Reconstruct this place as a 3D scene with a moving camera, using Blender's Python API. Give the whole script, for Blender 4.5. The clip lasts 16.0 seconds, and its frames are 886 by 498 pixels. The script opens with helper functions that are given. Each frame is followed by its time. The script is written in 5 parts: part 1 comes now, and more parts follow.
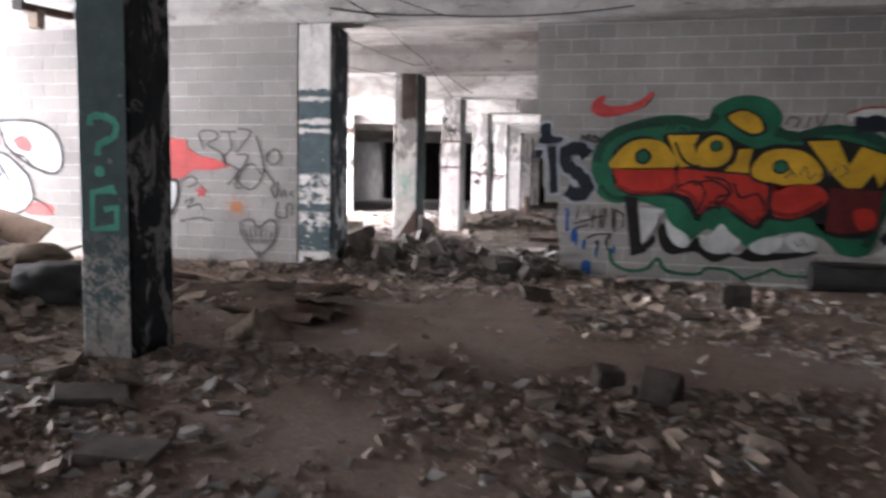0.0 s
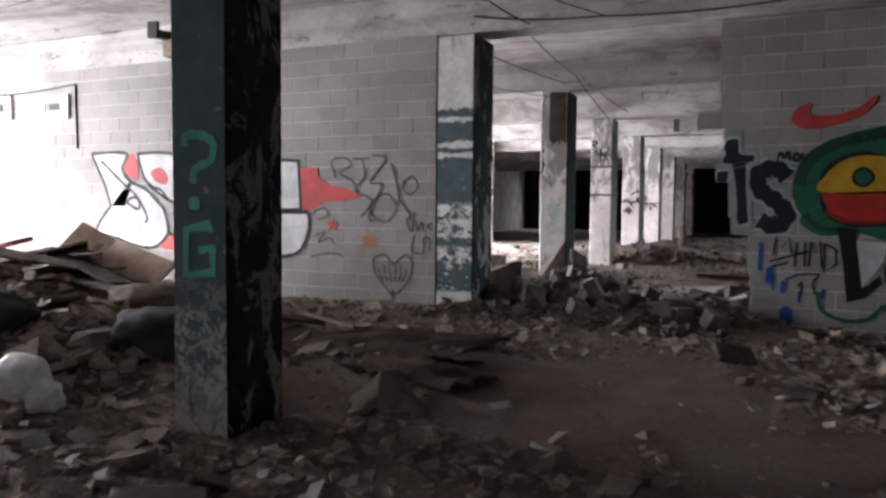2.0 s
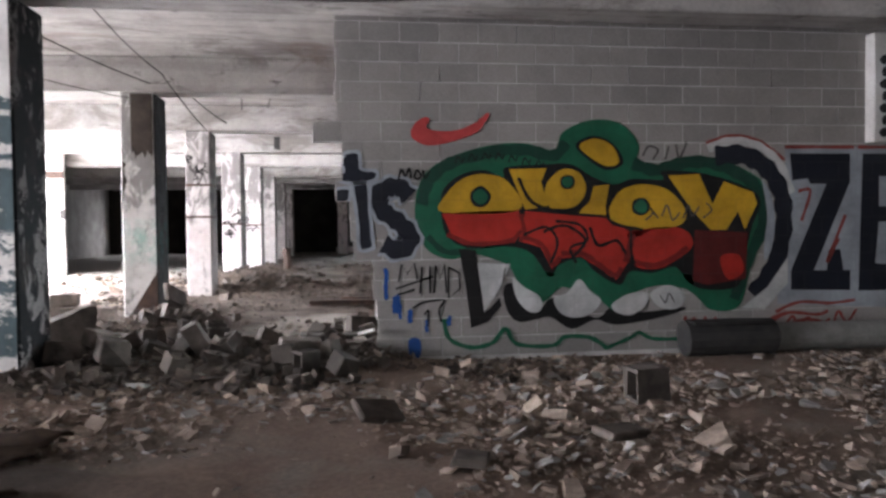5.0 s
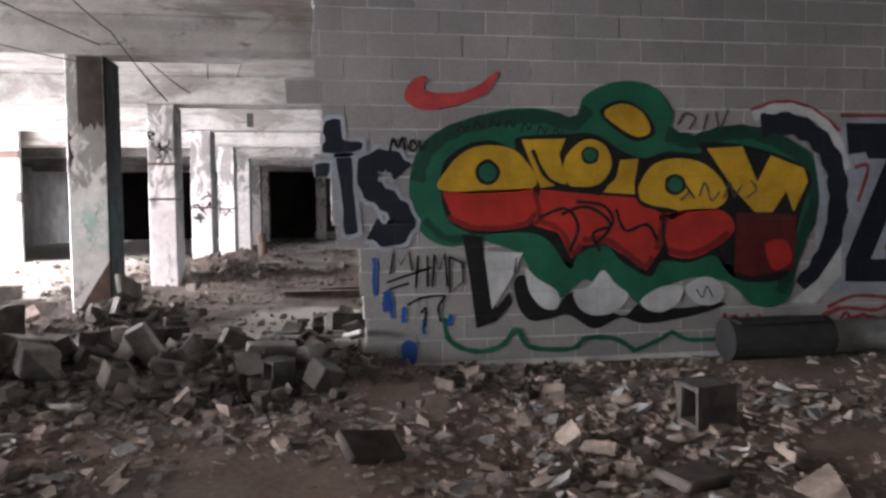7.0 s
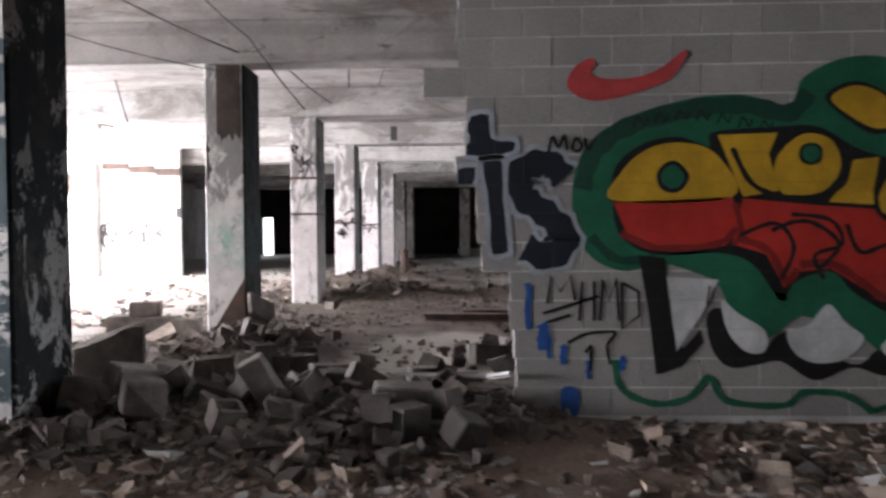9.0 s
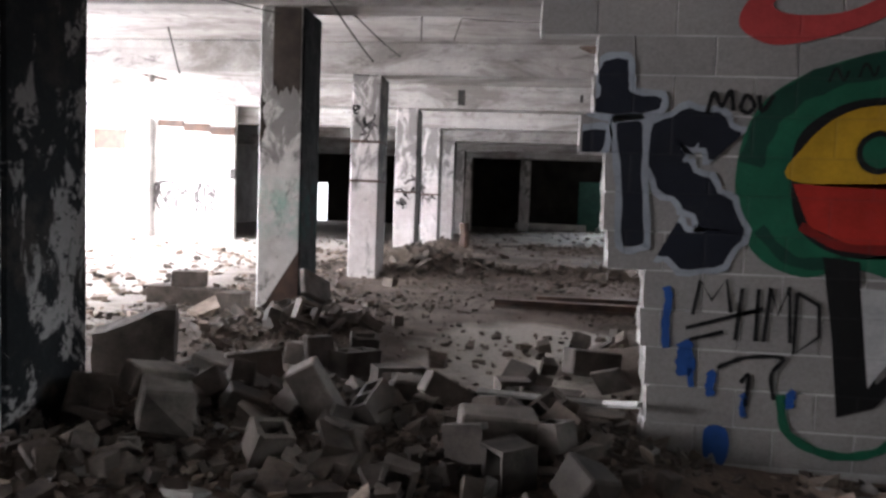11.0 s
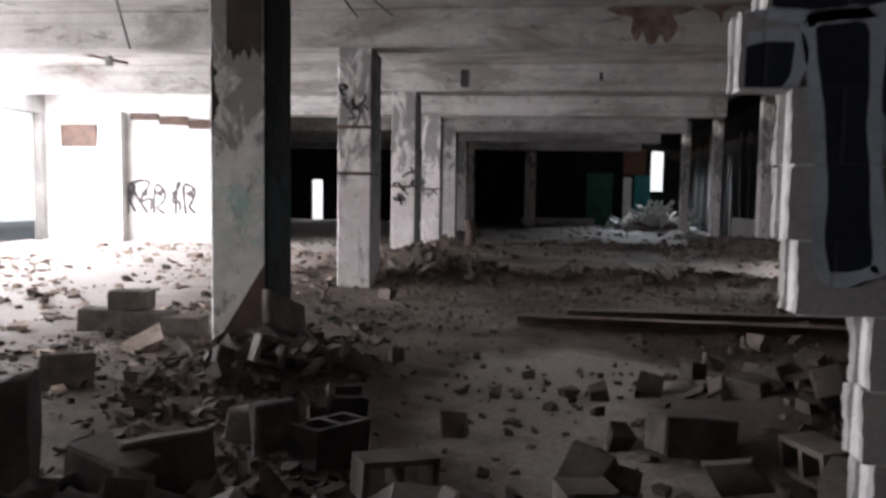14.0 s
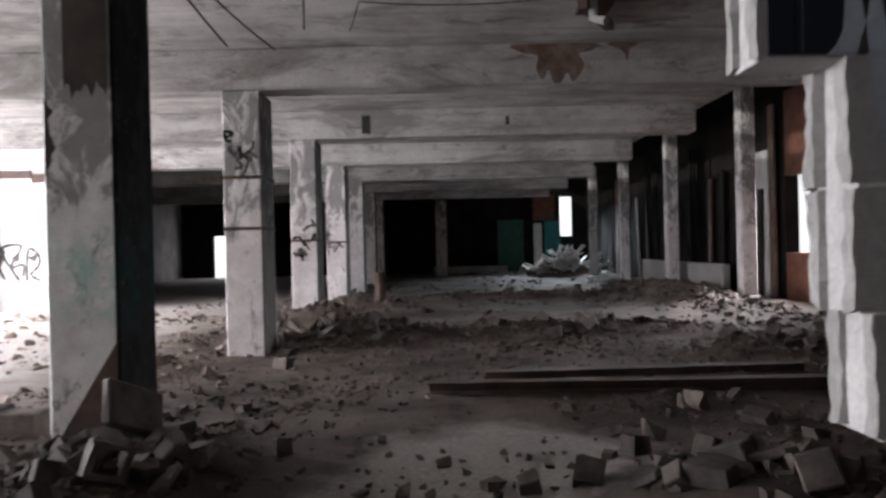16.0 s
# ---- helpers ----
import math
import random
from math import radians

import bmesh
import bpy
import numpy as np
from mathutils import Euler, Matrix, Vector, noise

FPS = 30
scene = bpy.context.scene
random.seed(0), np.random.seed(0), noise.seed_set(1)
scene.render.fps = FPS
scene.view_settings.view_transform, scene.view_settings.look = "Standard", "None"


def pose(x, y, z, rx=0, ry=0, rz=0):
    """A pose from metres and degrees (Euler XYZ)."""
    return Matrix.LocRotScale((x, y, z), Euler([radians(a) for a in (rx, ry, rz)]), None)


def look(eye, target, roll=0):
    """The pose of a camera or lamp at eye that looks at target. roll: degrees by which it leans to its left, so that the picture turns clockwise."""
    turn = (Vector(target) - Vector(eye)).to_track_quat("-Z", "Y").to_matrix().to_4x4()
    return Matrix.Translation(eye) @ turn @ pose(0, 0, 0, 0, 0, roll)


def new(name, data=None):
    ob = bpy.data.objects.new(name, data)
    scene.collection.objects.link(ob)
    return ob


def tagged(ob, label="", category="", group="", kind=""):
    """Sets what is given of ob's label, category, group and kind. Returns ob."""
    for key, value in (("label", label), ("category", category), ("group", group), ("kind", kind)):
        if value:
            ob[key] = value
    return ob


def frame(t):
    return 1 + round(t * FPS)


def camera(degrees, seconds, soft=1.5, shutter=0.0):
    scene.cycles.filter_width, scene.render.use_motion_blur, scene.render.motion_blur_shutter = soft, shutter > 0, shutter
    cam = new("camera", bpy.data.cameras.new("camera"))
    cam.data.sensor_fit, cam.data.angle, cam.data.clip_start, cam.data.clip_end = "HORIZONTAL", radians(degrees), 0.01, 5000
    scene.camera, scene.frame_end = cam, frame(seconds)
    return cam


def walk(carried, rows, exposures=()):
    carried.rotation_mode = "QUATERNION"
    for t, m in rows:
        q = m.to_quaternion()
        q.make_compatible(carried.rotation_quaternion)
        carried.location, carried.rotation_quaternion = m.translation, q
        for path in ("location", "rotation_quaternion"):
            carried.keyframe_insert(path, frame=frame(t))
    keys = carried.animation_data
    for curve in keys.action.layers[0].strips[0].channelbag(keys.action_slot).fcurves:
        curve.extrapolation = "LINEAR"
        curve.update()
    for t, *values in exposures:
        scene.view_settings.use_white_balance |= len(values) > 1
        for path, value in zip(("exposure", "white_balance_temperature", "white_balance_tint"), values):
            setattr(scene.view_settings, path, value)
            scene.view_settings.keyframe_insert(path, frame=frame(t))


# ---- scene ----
cam = camera(63.1, 16.0, soft=2.8, shutter=0.7)
PATH = [
    (0, (0.781, 0.738, 1.317), (0.339, 2.679, 1.126), 1.1),
    (0.5, (0.683, 1.112, 1.309), (0.087, 3.013, 1.132), 0.5),
    (1, (0.451, 1.407, 1.292), (-0.228, 3.28, 1.118), 0.3),
    (1.5, (0.296, 1.748, 1.261), (-0.493, 3.581, 1.128), 0.0),
    (2, (0.226, 1.99, 1.318), (-0.578, 3.818, 1.203), 0.5),
    (2.5, (-0.075, 2.244, 1.216), (-0.85, 4.086, 1.131), 0.1),
    (3, (-0.088, 2.459, 1.219), (-0.722, 4.355, 1.167), -0.2),
    (3.5, (-0.205, 2.687, 1.227), (-0.542, 4.658, 1.22), -0.4),
    (4, (-0.045, 3.033, 1.315), (-0.153, 5.03, 1.303), -0.2),
    (4.5, (-0.1, 3.28, 1.37), (0.1, 5.27, 1.334), -0.6),
    (7, (-0.148, 4.755, 1.337), (0.164, 6.728, 1.236), -0.6),
    (7.5, (-0.147, 5.049, 1.363), (0.033, 7.038, 1.265), -0.6),
    (8, (0.007, 5.442, 1.326), (0.013, 7.44, 1.247), -0.5),
    (8.5, (-0.036, 5.644, 1.31), (-0.047, 7.643, 1.252), -0.8),
    (9, (-0.155, 5.874, 1.328), (-0.235, 7.872, 1.276), -0.4),
    (11.5, (-0.561, 7.333, 1.388), (-0.792, 9.314, 1.245), 1.9),
    (12, (-0.59, 7.644, 1.424), (-0.837, 9.627, 1.34), 1.1),
    (12.5, (-0.689, 7.919, 1.389), (-0.974, 9.898, 1.358), 0.8),
    (13, (-0.689, 8.236, 1.341), (-0.981, 10.214, 1.321), 0.7),
    (13.5, (-0.742, 8.51, 1.351), (-1.044, 10.487, 1.291), 0.9),
    (14, (-0.819, 8.848, 1.344), (-1.036, 10.832, 1.197), 0.9),
    (14.5, (-0.866, 9.083, 1.4), (-1.05, 11.062, 1.168), -0.1),
    (15, (-0.839, 9.247, 1.358), (-0.986, 11.241, 1.327), -1.4),
    (15.5, (-0.795, 9.45, 1.39), (-0.846, 11.449, 1.392), -1.0),
    (16, (-0.765, 9.74, 1.36), (-0.745, 11.74, 1.352), -1.3),
]
walk(cam, [(t, look(eye, target, roll)) for t, eye, target, roll in PATH], exposures=[(0, 0.6), (0.5, 0.22), (1, 0.05), (2, -0.4), (3, -0.35), (4.5, 0.5), (7, 0.45), (9, 0.05), (11.5, -0.45), (12.5, -1.0), (13.5, -1.3), (15, -1.35), (16, -1.2)])

# ---- world and large lights ----
world = bpy.data.worlds.new("overcast_world")
scene.world = world
world.use_nodes = True
wn = world.node_tree.nodes
sky = wn.new("ShaderNodeTexSky")
sky.sky_type, sky.sun_disc = "NISHITA", False
sky.sun_elevation, sky.sun_rotation = radians(20), radians(-117)
wn["Background"].inputs["Strength"].default_value = 0.2
world.node_tree.links.new(sky.outputs[0], wn["Background"].inputs[0])
sun = new("sun", bpy.data.lights.new("sun", "SUN"))
sun.data.energy, sun.data.angle, sun.data.color = 5.0, radians(3), (1.0, 0.97, 0.95)
sun.matrix_world = look((-45, 4.0, 13.9), (-10.4, 21.3, 0))


def window_light(x, y, z, tx, ty, tz, w, h, power, color=(0.985, 0.96, 1.035), spread=180):
    """Daylight of the sky that enters by an opening."""
    lamp = new("opening_daylight", bpy.data.lights.new("opening_daylight", "AREA"))
    lamp.data.shape, lamp.data.size, lamp.data.size_y = "RECTANGLE", w, h
    lamp.data.energy, lamp.data.color, lamp.data.spread = power, color, radians(spread)
    lamp.matrix_world = look((x, y, z), (tx, ty, tz))
    return lamp


window_light(-13.6, 19.5, 2.0, 0, 19.5, 0.6, 14.0, 2.8, 6000)
window_light(-13.6, 6.6, 1.9, -9, 9.5, 1.4, 4.6, 2.6, 1950)
# added fill for the front room, from an unseen window behind
window_light(-3.1, -6.2, 2.25, 0.5, 10, 0.6, 5.8, 1.9, 75)
window_light(6.98, 25.1, 2.0, 4.9, 23.6, 0.0, 0.9, 1.5, 420, spread=75)
window_light(9.08, 10.45, 3.7, 4.6, 10.95, 2.45, 0.7, 0.35, 75, (0.85, 0.93, 1.0), 20)
window_light(-11.78, 46.2, 1.2, -11.8, 40, 0.6, 0.5, 1.7, 60)
window_light(5.9, 46.2, 2.75, 4.8, 41.5, 0.2, 0.6, 1.8, 700, (0.85, 0.95, 1.06), 70)


# an added gap in the outer slab; its lamp whitens the bay's floor
window_light(-12.65, 19.2, 4.25, -12.2, 19.2, 0.0, 14.0, 1.8, 4800)


# ---- materials ----
class Nodes:
    def __init__(self, name):
        self.m = bpy.data.materials.new(name)
        self.m.use_nodes = True
        self.t = self.m.node_tree
        self.bsdf = self.t.nodes["Principled BSDF"]
        self.pos = self.t.nodes.new("ShaderNodeNewGeometry").outputs["Position"]

    def put(self, sock, value):
        if hasattr(value, "is_linked"):
            self.t.links.new(value, sock)
        else:
            sock.default_value = value

    def noise(self, scale, detail=6, rough=0.6, vec=None, dist=0.0):
        n = self.t.nodes.new("ShaderNodeTexNoise")
        self.put(n.inputs["Vector"], vec or self.pos)
        n.inputs["Scale"].default_value, n.inputs["Detail"].default_value = scale, detail
        n.inputs["Roughness"].default_value, n.inputs["Distortion"].default_value = rough, dist
        return n.outputs["Fac"]

    def scaled(self, sx, sy, sz, vec=None):
        n = self.t.nodes.new("ShaderNodeVectorMath")
        n.operation = "MULTIPLY"
        self.put(n.inputs[0], vec or self.pos)
        n.inputs[1].default_value = (sx, sy, sz)
        return n.outputs[0]

    def ramp(self, fac, lo, hi):
        n = self.t.nodes.new("ShaderNodeMapRange")
        self.put(n.inputs["Value"], fac)
        n.inputs["From Min"].default_value, n.inputs["From Max"].default_value = lo, hi
        return n.outputs["Result"]

    def math(self, op, a, b=0.0):
        n = self.t.nodes.new("ShaderNodeMath")
        n.operation = op
        self.put(n.inputs[0], a)
        self.put(n.inputs[1], b)
        return n.outputs[0]

    def mix(self, fac, a, b, blend="MIX"):
        n = self.t.nodes.new("ShaderNodeMix")
        n.data_type, n.blend_type = "RGBA", blend
        self.put(n.inputs["Factor"], fac)
        self.put(n.inputs["A"], (*a, 1) if isinstance(a, tuple) else a)
        self.put(n.inputs["B"], (*b, 1) if isinstance(b, tuple) else b)
        return n.outputs["Result"]

    def height(self):
        n = self.t.nodes.new("ShaderNodeSeparateXYZ")
        self.put(n.inputs[0], self.pos)
        return n.outputs

    def vary(self, island=False):
        if island:
            return self.t.nodes.new("ShaderNodeNewGeometry").outputs["Random Per Island"]
        return self.t.nodes.new("ShaderNodeObjectInfo").outputs["Random"]

    def finish(self, color, rough=0.85, bump=None, strength=0.4, dist=0.02, metal=0.0):
        self.put(self.bsdf.inputs["Base Color"], (*color, 1) if isinstance(color, tuple) else color)
        self.put(self.bsdf.inputs["Roughness"], rough)
        self.bsdf.inputs["Metallic"].default_value = metal
        self.bsdf.inputs["Specular IOR Level"].default_value = 0.3
        if bump is not None:
            b = self.t.nodes.new("ShaderNodeBump")
            b.inputs["Strength"].default_value, b.inputs["Distance"].default_value = strength, dist
            self.put(b.inputs["Height"], bump)
            self.put(self.bsdf.inputs["Normal"], b.outputs[0])
        return self.m


def worn(name, a, b, scale=3.0, fine=40.0, rough=0.85, strength=0.4, dist=0.01, stain=(0.03, 0.028, 0.025), stained=0.35, vary=None, metal=0.0):
    n = Nodes(name)
    c = n.mix(n.ramp(n.noise(scale), 0.35, 0.65), a, b)
    c = n.mix(n.math("MULTIPLY", n.ramp(n.noise(scale * 0.45, 8, 0.7, dist=0.6), 0.5, 0.72), stained), c, stain)
    g = n.noise(fine, 4, 0.7)
    c = n.mix(0.35, c, n.mix(n.ramp(g, 0.3, 0.7), (0.25, 0.25, 0.25), (1, 1, 1)), "MULTIPLY")
    if vary:
        k = n.vary(vary == "island")
        c = n.mix(0.22 if name.startswith("concrete_block") else 0.7, c, n.mix(k, (0.45, 0.45, 0.45), (1.25, 1.22, 1.18)), "MULTIPLY")
    return n.finish(c, rough, g, strength, dist, metal)


M_CONC = worn("weathered_concrete", (0.42, 0.41, 0.39), (0.27, 0.26, 0.25), 1.3, 30, stained=0.45)


def ceiling_material():
    """Whitewash over board-marked concrete, with damp patches, soot and rust blooms."""
    n = Nodes("peeling_whitewash")
    c = n.mix(n.ramp(n.noise(0.9, 7, 0.65), 0.34, 0.66), (0.56, 0.545, 0.525), (0.34, 0.322, 0.308))
    damp = n.noise(0.75, 9, 0.72, n.scaled(0.55, 1.2, 1.6), 0.7)
    c = n.mix(n.math("MULTIPLY", n.ramp(damp, 0.5, 0.6), 0.72), c, (0.19, 0.175, 0.16))
    mould = n.noise(3.4, 9, 0.75, n.scaled(0.5, 1.0, 1.8), 0.5)
    c = n.mix(n.math("MULTIPLY", n.ramp(mould, 0.57, 0.64), 0.7), c, (0.085, 0.08, 0.075))
    bloom = n.noise(0.55, 8, 0.7, n.scaled(1.0, 0.8, 1.5), 0.9)
    c = n.mix(n.math("MULTIPLY", n.ramp(bloom, 0.6, 0.7), 0.55), c, (0.2, 0.125, 0.085))
    boards = n.noise(7.0, 2, 0.5, n.scaled(0.02, 1.0, 1.0))
    c = n.mix(n.math("MULTIPLY", n.ramp(boards, 0.52, 0.62), 0.3), c, (0.22, 0.21, 0.2))
    g = n.noise(26, 5, 0.7)
    c = n.mix(0.3, c, n.mix(n.ramp(g, 0.3, 0.7), (0.3, 0.3, 0.3), (1, 1, 1)), "MULTIPLY")
    return n.finish(c, 0.9, n.math("ADD", g, n.math("MULTIPLY", boards, 1.5)), 0.5, 0.012)


M_CEIL = ceiling_material()
M_MORTAR = worn("mortar", (0.66, 0.65, 0.63), (0.4, 0.39, 0.38), 1.6, 60)
M_BLOCK = worn("concrete_block", (0.35, 0.333, 0.322), (0.265, 0.254, 0.247), 0.8, 55, strength=0.5, dist=0.006, stain=(0.17, 0.16, 0.155), stained=0.6, vary="object")
M_BLOCKS = worn("concrete_block_far", (0.35, 0.333, 0.322), (0.265, 0.254, 0.247), 0.8, 55, strength=0.5, dist=0.006, stain=(0.17, 0.16, 0.155), stained=0.6, vary="island")
# darker than the wall blocks: the heap's backlit shade is in this colour
M_LOOSE = worn("loose_block_shaded", (0.15, 0.128, 0.112), (0.06, 0.051, 0.045), 5, 60, strength=0.7, dist=0.01, vary="object")
M_CHIP = worn("rubble_chip", (0.45, 0.372, 0.315), (0.21, 0.166, 0.137), 6, 60, strength=0.5, dist=0.006, vary="island")
M_SOIL = worn("dark_soil_rubble", (0.16, 0.13, 0.11), (0.05, 0.04, 0.034), 5, 60, strength=0.5, dist=0.006, vary="island")
M_WHITE = worn("white_plaster", (0.72, 0.71, 0.69), (0.55, 0.54, 0.52), 2, 40, stained=0.2)
# one near-black colour for the far walls and side-bay ceiling
M_DARKWALL = worn("near_black_wall", (0.022, 0.019, 0.017), (0.01, 0.009, 0.008), 1.2, 20)
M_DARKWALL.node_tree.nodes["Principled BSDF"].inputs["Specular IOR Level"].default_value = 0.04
M_RUSTWALL = worn("rust_red_brick", (0.17, 0.075, 0.048), (0.1, 0.045, 0.03), 3, 40)
M_RUST = worn("rusty_steel", (0.105, 0.06, 0.042), (0.045, 0.031, 0.026), 4, 60, rough=0.7)
M_WOOD = worn("grey_wood", (0.24, 0.19, 0.15), (0.13, 0.1, 0.08), 5, 50, vary="object")
M_CABLE = worn("black_cable", (0.03, 0.03, 0.03), (0.05, 0.045, 0.04), 8, 60, rough=0.6)
M_TEAL = worn("teal_paint", (0.04, 0.22, 0.24), (0.03, 0.15, 0.17), 3, 40)
M_GROUND = worn("pale_yard_ground", (0.6, 0.58, 0.55), (0.45, 0.43, 0.41), 0.6, 12)
M_CLOTH = worn("dirty_sackcloth", (0.3, 0.25, 0.2), (0.17, 0.13, 0.1), 8, 120, rough=0.95, strength=0.6)
M_CARPET = worn("matted_brown_carpet", (0.1, 0.068, 0.048), (0.05, 0.034, 0.025), 7, 110, rough=0.98, strength=0.8)
M_BAG = worn("white_plastic_bag", (0.78, 0.78, 0.78), (0.62, 0.62, 0.62), 6, 25, rough=0.35, stained=0.1)
M_TYRE = worn("dark_rolled_felt", (0.03, 0.03, 0.032), (0.05, 0.048, 0.046), 6, 70, rough=0.9)
M_PIPE = worn("grey_pipe", (0.3, 0.3, 0.29), (0.2, 0.2, 0.19), 4, 50, rough=0.6)
M_REDCARD = worn("faded_red_board", (0.32, 0.07, 0.06), (0.2, 0.05, 0.05), 6, 50)
M_TANCARD = worn("tan_chipboard", (0.42, 0.31, 0.24), (0.32, 0.23, 0.18), 6, 60)


def floor_material():
    n = Nodes("dusty_floor")
    c = n.mix(n.ramp(n.noise(1.3, 8, 0.7), 0.35, 0.65), (0.17, 0.122, 0.098), (0.25, 0.19, 0.155))
    c = n.mix(n.ramp(n.noise(0.5, 6, 0.65, dist=0.5), 0.52, 0.62), c, (0.23, 0.2, 0.172))
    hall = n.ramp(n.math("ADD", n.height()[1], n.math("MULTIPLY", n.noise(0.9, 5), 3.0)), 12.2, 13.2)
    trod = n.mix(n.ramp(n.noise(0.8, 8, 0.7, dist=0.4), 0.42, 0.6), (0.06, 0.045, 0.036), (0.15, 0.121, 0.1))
    # floor pales towards the left openings: their daylight is painted into its colour
    daylit = n.math("ADD", n.height()[0], n.math("MULTIPLY", n.noise(1.1, 7, 0.7, n.scaled(0.6, 1.6, 1.0)), 3.6))
    c = n.mix(n.math("MULTIPLY", hall, n.ramp(daylit, -4.0, -2.4)), c, trod)
    c = n.mix(n.math("MULTIPLY", hall, n.ramp(daylit, -2.4, -4.2)), c, (0.46, 0.44, 0.42))
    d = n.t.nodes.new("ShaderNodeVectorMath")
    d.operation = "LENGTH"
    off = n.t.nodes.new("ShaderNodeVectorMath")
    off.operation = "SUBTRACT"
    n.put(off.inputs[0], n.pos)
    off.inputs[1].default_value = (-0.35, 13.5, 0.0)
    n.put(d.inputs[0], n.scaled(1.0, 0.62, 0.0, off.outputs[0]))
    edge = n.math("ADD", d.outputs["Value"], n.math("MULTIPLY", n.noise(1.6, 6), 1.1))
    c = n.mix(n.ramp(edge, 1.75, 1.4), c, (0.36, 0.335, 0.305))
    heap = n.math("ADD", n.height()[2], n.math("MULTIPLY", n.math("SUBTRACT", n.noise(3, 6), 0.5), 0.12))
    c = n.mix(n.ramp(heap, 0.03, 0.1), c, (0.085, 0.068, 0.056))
    g = n.noise(28, 8, 0.75)
    c = n.mix(0.55, c, n.mix(n.ramp(g, 0.35, 0.68), (0.3, 0.28, 0.27), (1.25, 1.2, 1.15)), "MULTIPLY")
    return n.finish(c, 0.92, g, 0.8, 0.025)


def column_paint(name, paint, top, low, chip=0.55, worn_low=0.0):
    """Plaster column with oil paint up to a height, flaked off in patches."""
    n = Nodes(name)
    z = n.height()[2]
    plaster = n.mix(n.ramp(n.noise(5, 8, 0.7), 0.38, 0.66), (0.62, 0.6, 0.58), (0.38, 0.36, 0.345))
    plaster = n.mix(n.math("MULTIPLY", n.ramp(n.noise(3.2, 8, 0.75, n.scaled(1, 1, 0.45), 0.8), 0.535, 0.58), 0.85), plaster, (0.13, 0.125, 0.12))
    flake = n.noise(6.0, 9, 0.72, dist=0.4)
    edge = n.math("ADD", z, n.math("MULTIPLY", n.math("SUBTRACT", flake, 0.5), 0.5))
    mask = n.math("MULTIPLY", n.ramp(edge, top + 0.02, top - 0.02), n.ramp(edge, low - 0.05, low + 0.25))
    mask = n.math("MULTIPLY", mask, n.ramp(flake, chip + 0.03, chip - 0.01))
    if worn_low:
        fine = n.noise(13, 9, 0.75, dist=0.5)
        lowly = n.ramp(z, worn_low + 0.25, worn_low - 0.15)
        mask = n.math("MULTIPLY", mask, n.math("SUBTRACT", 1.0, n.math("MULTIPLY", lowly, n.ramp(fine, 0.49, 0.53))))
    p = n.mix(n.ramp(n.noise(9, 6), 0.35, 0.7), paint, tuple(v * 0.72 for v in paint))
    return n.finish(n.mix(mask, plaster, p), 0.7, n.math("ADD", n.math("MULTIPLY", mask, 0.6), n.noise(40, 4)), 0.4, 0.008)


def banded_paint(name, paint, bands):
    """Plaster column whose oil paint survives in horizontal bands, flaked at their edges."""
    n = Nodes(name)
    z = n.height()[2]
    plaster = n.mix(n.ramp(n.noise(5, 8, 0.7), 0.38, 0.66), (0.66, 0.65, 0.63), (0.42, 0.4, 0.385))
    plaster = n.mix(n.math("MULTIPLY", n.ramp(n.noise(4.0, 8, 0.75, n.scaled(1, 1, 0.4), 0.8), 0.56, 0.6), 0.6), plaster, (0.15, 0.145, 0.14))
    flake = n.noise(9.0, 9, 0.75, n.scaled(0.8, 0.8, 1.3), 0.5)
    edge = n.math("ADD", z, n.math("MULTIPLY", n.math("SUBTRACT", flake, 0.5), 0.22))
    mask = 0.0
    for low, high, chip in bands:
        k = n.math("MULTIPLY", n.ramp(edge, low - 0.01, low + 0.01), n.ramp(edge, high + 0.01, high - 0.01))
        mask = n.math("MAXIMUM", mask, n.math("MULTIPLY", k, n.ramp(flake, chip + 0.02, chip - 0.02)))
    p = n.mix(n.ramp(n.noise(9, 6), 0.35, 0.7), paint, tuple(v * 0.65 for v in paint))
    return n.finish(n.mix(mask, plaster, p), 0.65, n.math("ADD", n.math("MULTIPLY", mask, 0.6), n.noise(40, 4)), 0.4, 0.008)


def smoked_plaster(name, light, dark, soot, tint):
    """Pale plaster, smoked and flaked above head height, with a faded band of tint below it."""
    n = Nodes(name)
    z = n.height()[2]
    c = n.mix(n.ramp(n.noise(4, 8, 0.7), 0.36, 0.66), light, dark)
    patch = n.noise(3.6, 9, 0.74, n.scaled(1, 1, 0.5), 0.8)
    reach = n.math("MULTIPLY", n.ramp(z, 1.2, 2.4), 0.12)
    c = n.mix(n.math("MULTIPLY", n.ramp(n.math("ADD", patch, reach), 0.56, 0.63), 0.8), c, soot)
    edge = n.math("ADD", z, n.math("MULTIPLY", n.math("SUBTRACT", n.noise(3.0, 6), 0.5), 0.5))
    band = n.math("MULTIPLY", n.ramp(edge, 0.75, 1.0), n.ramp(edge, 1.55, 1.42))
    c = n.mix(n.math("MULTIPLY", band, n.ramp(n.noise(5.5, 8, 0.7), 0.4, 0.62)), c, tint)
    fleck = n.noise(14, 8, 0.75)
    c = n.mix(n.math("MULTIPLY", n.ramp(fleck, 0.6, 0.66), 0.7), c, (0.12, 0.115, 0.11))
    return n.finish(c, 0.8, n.math("ADD", patch, n.noise(40, 4)), 0.45, 0.008)


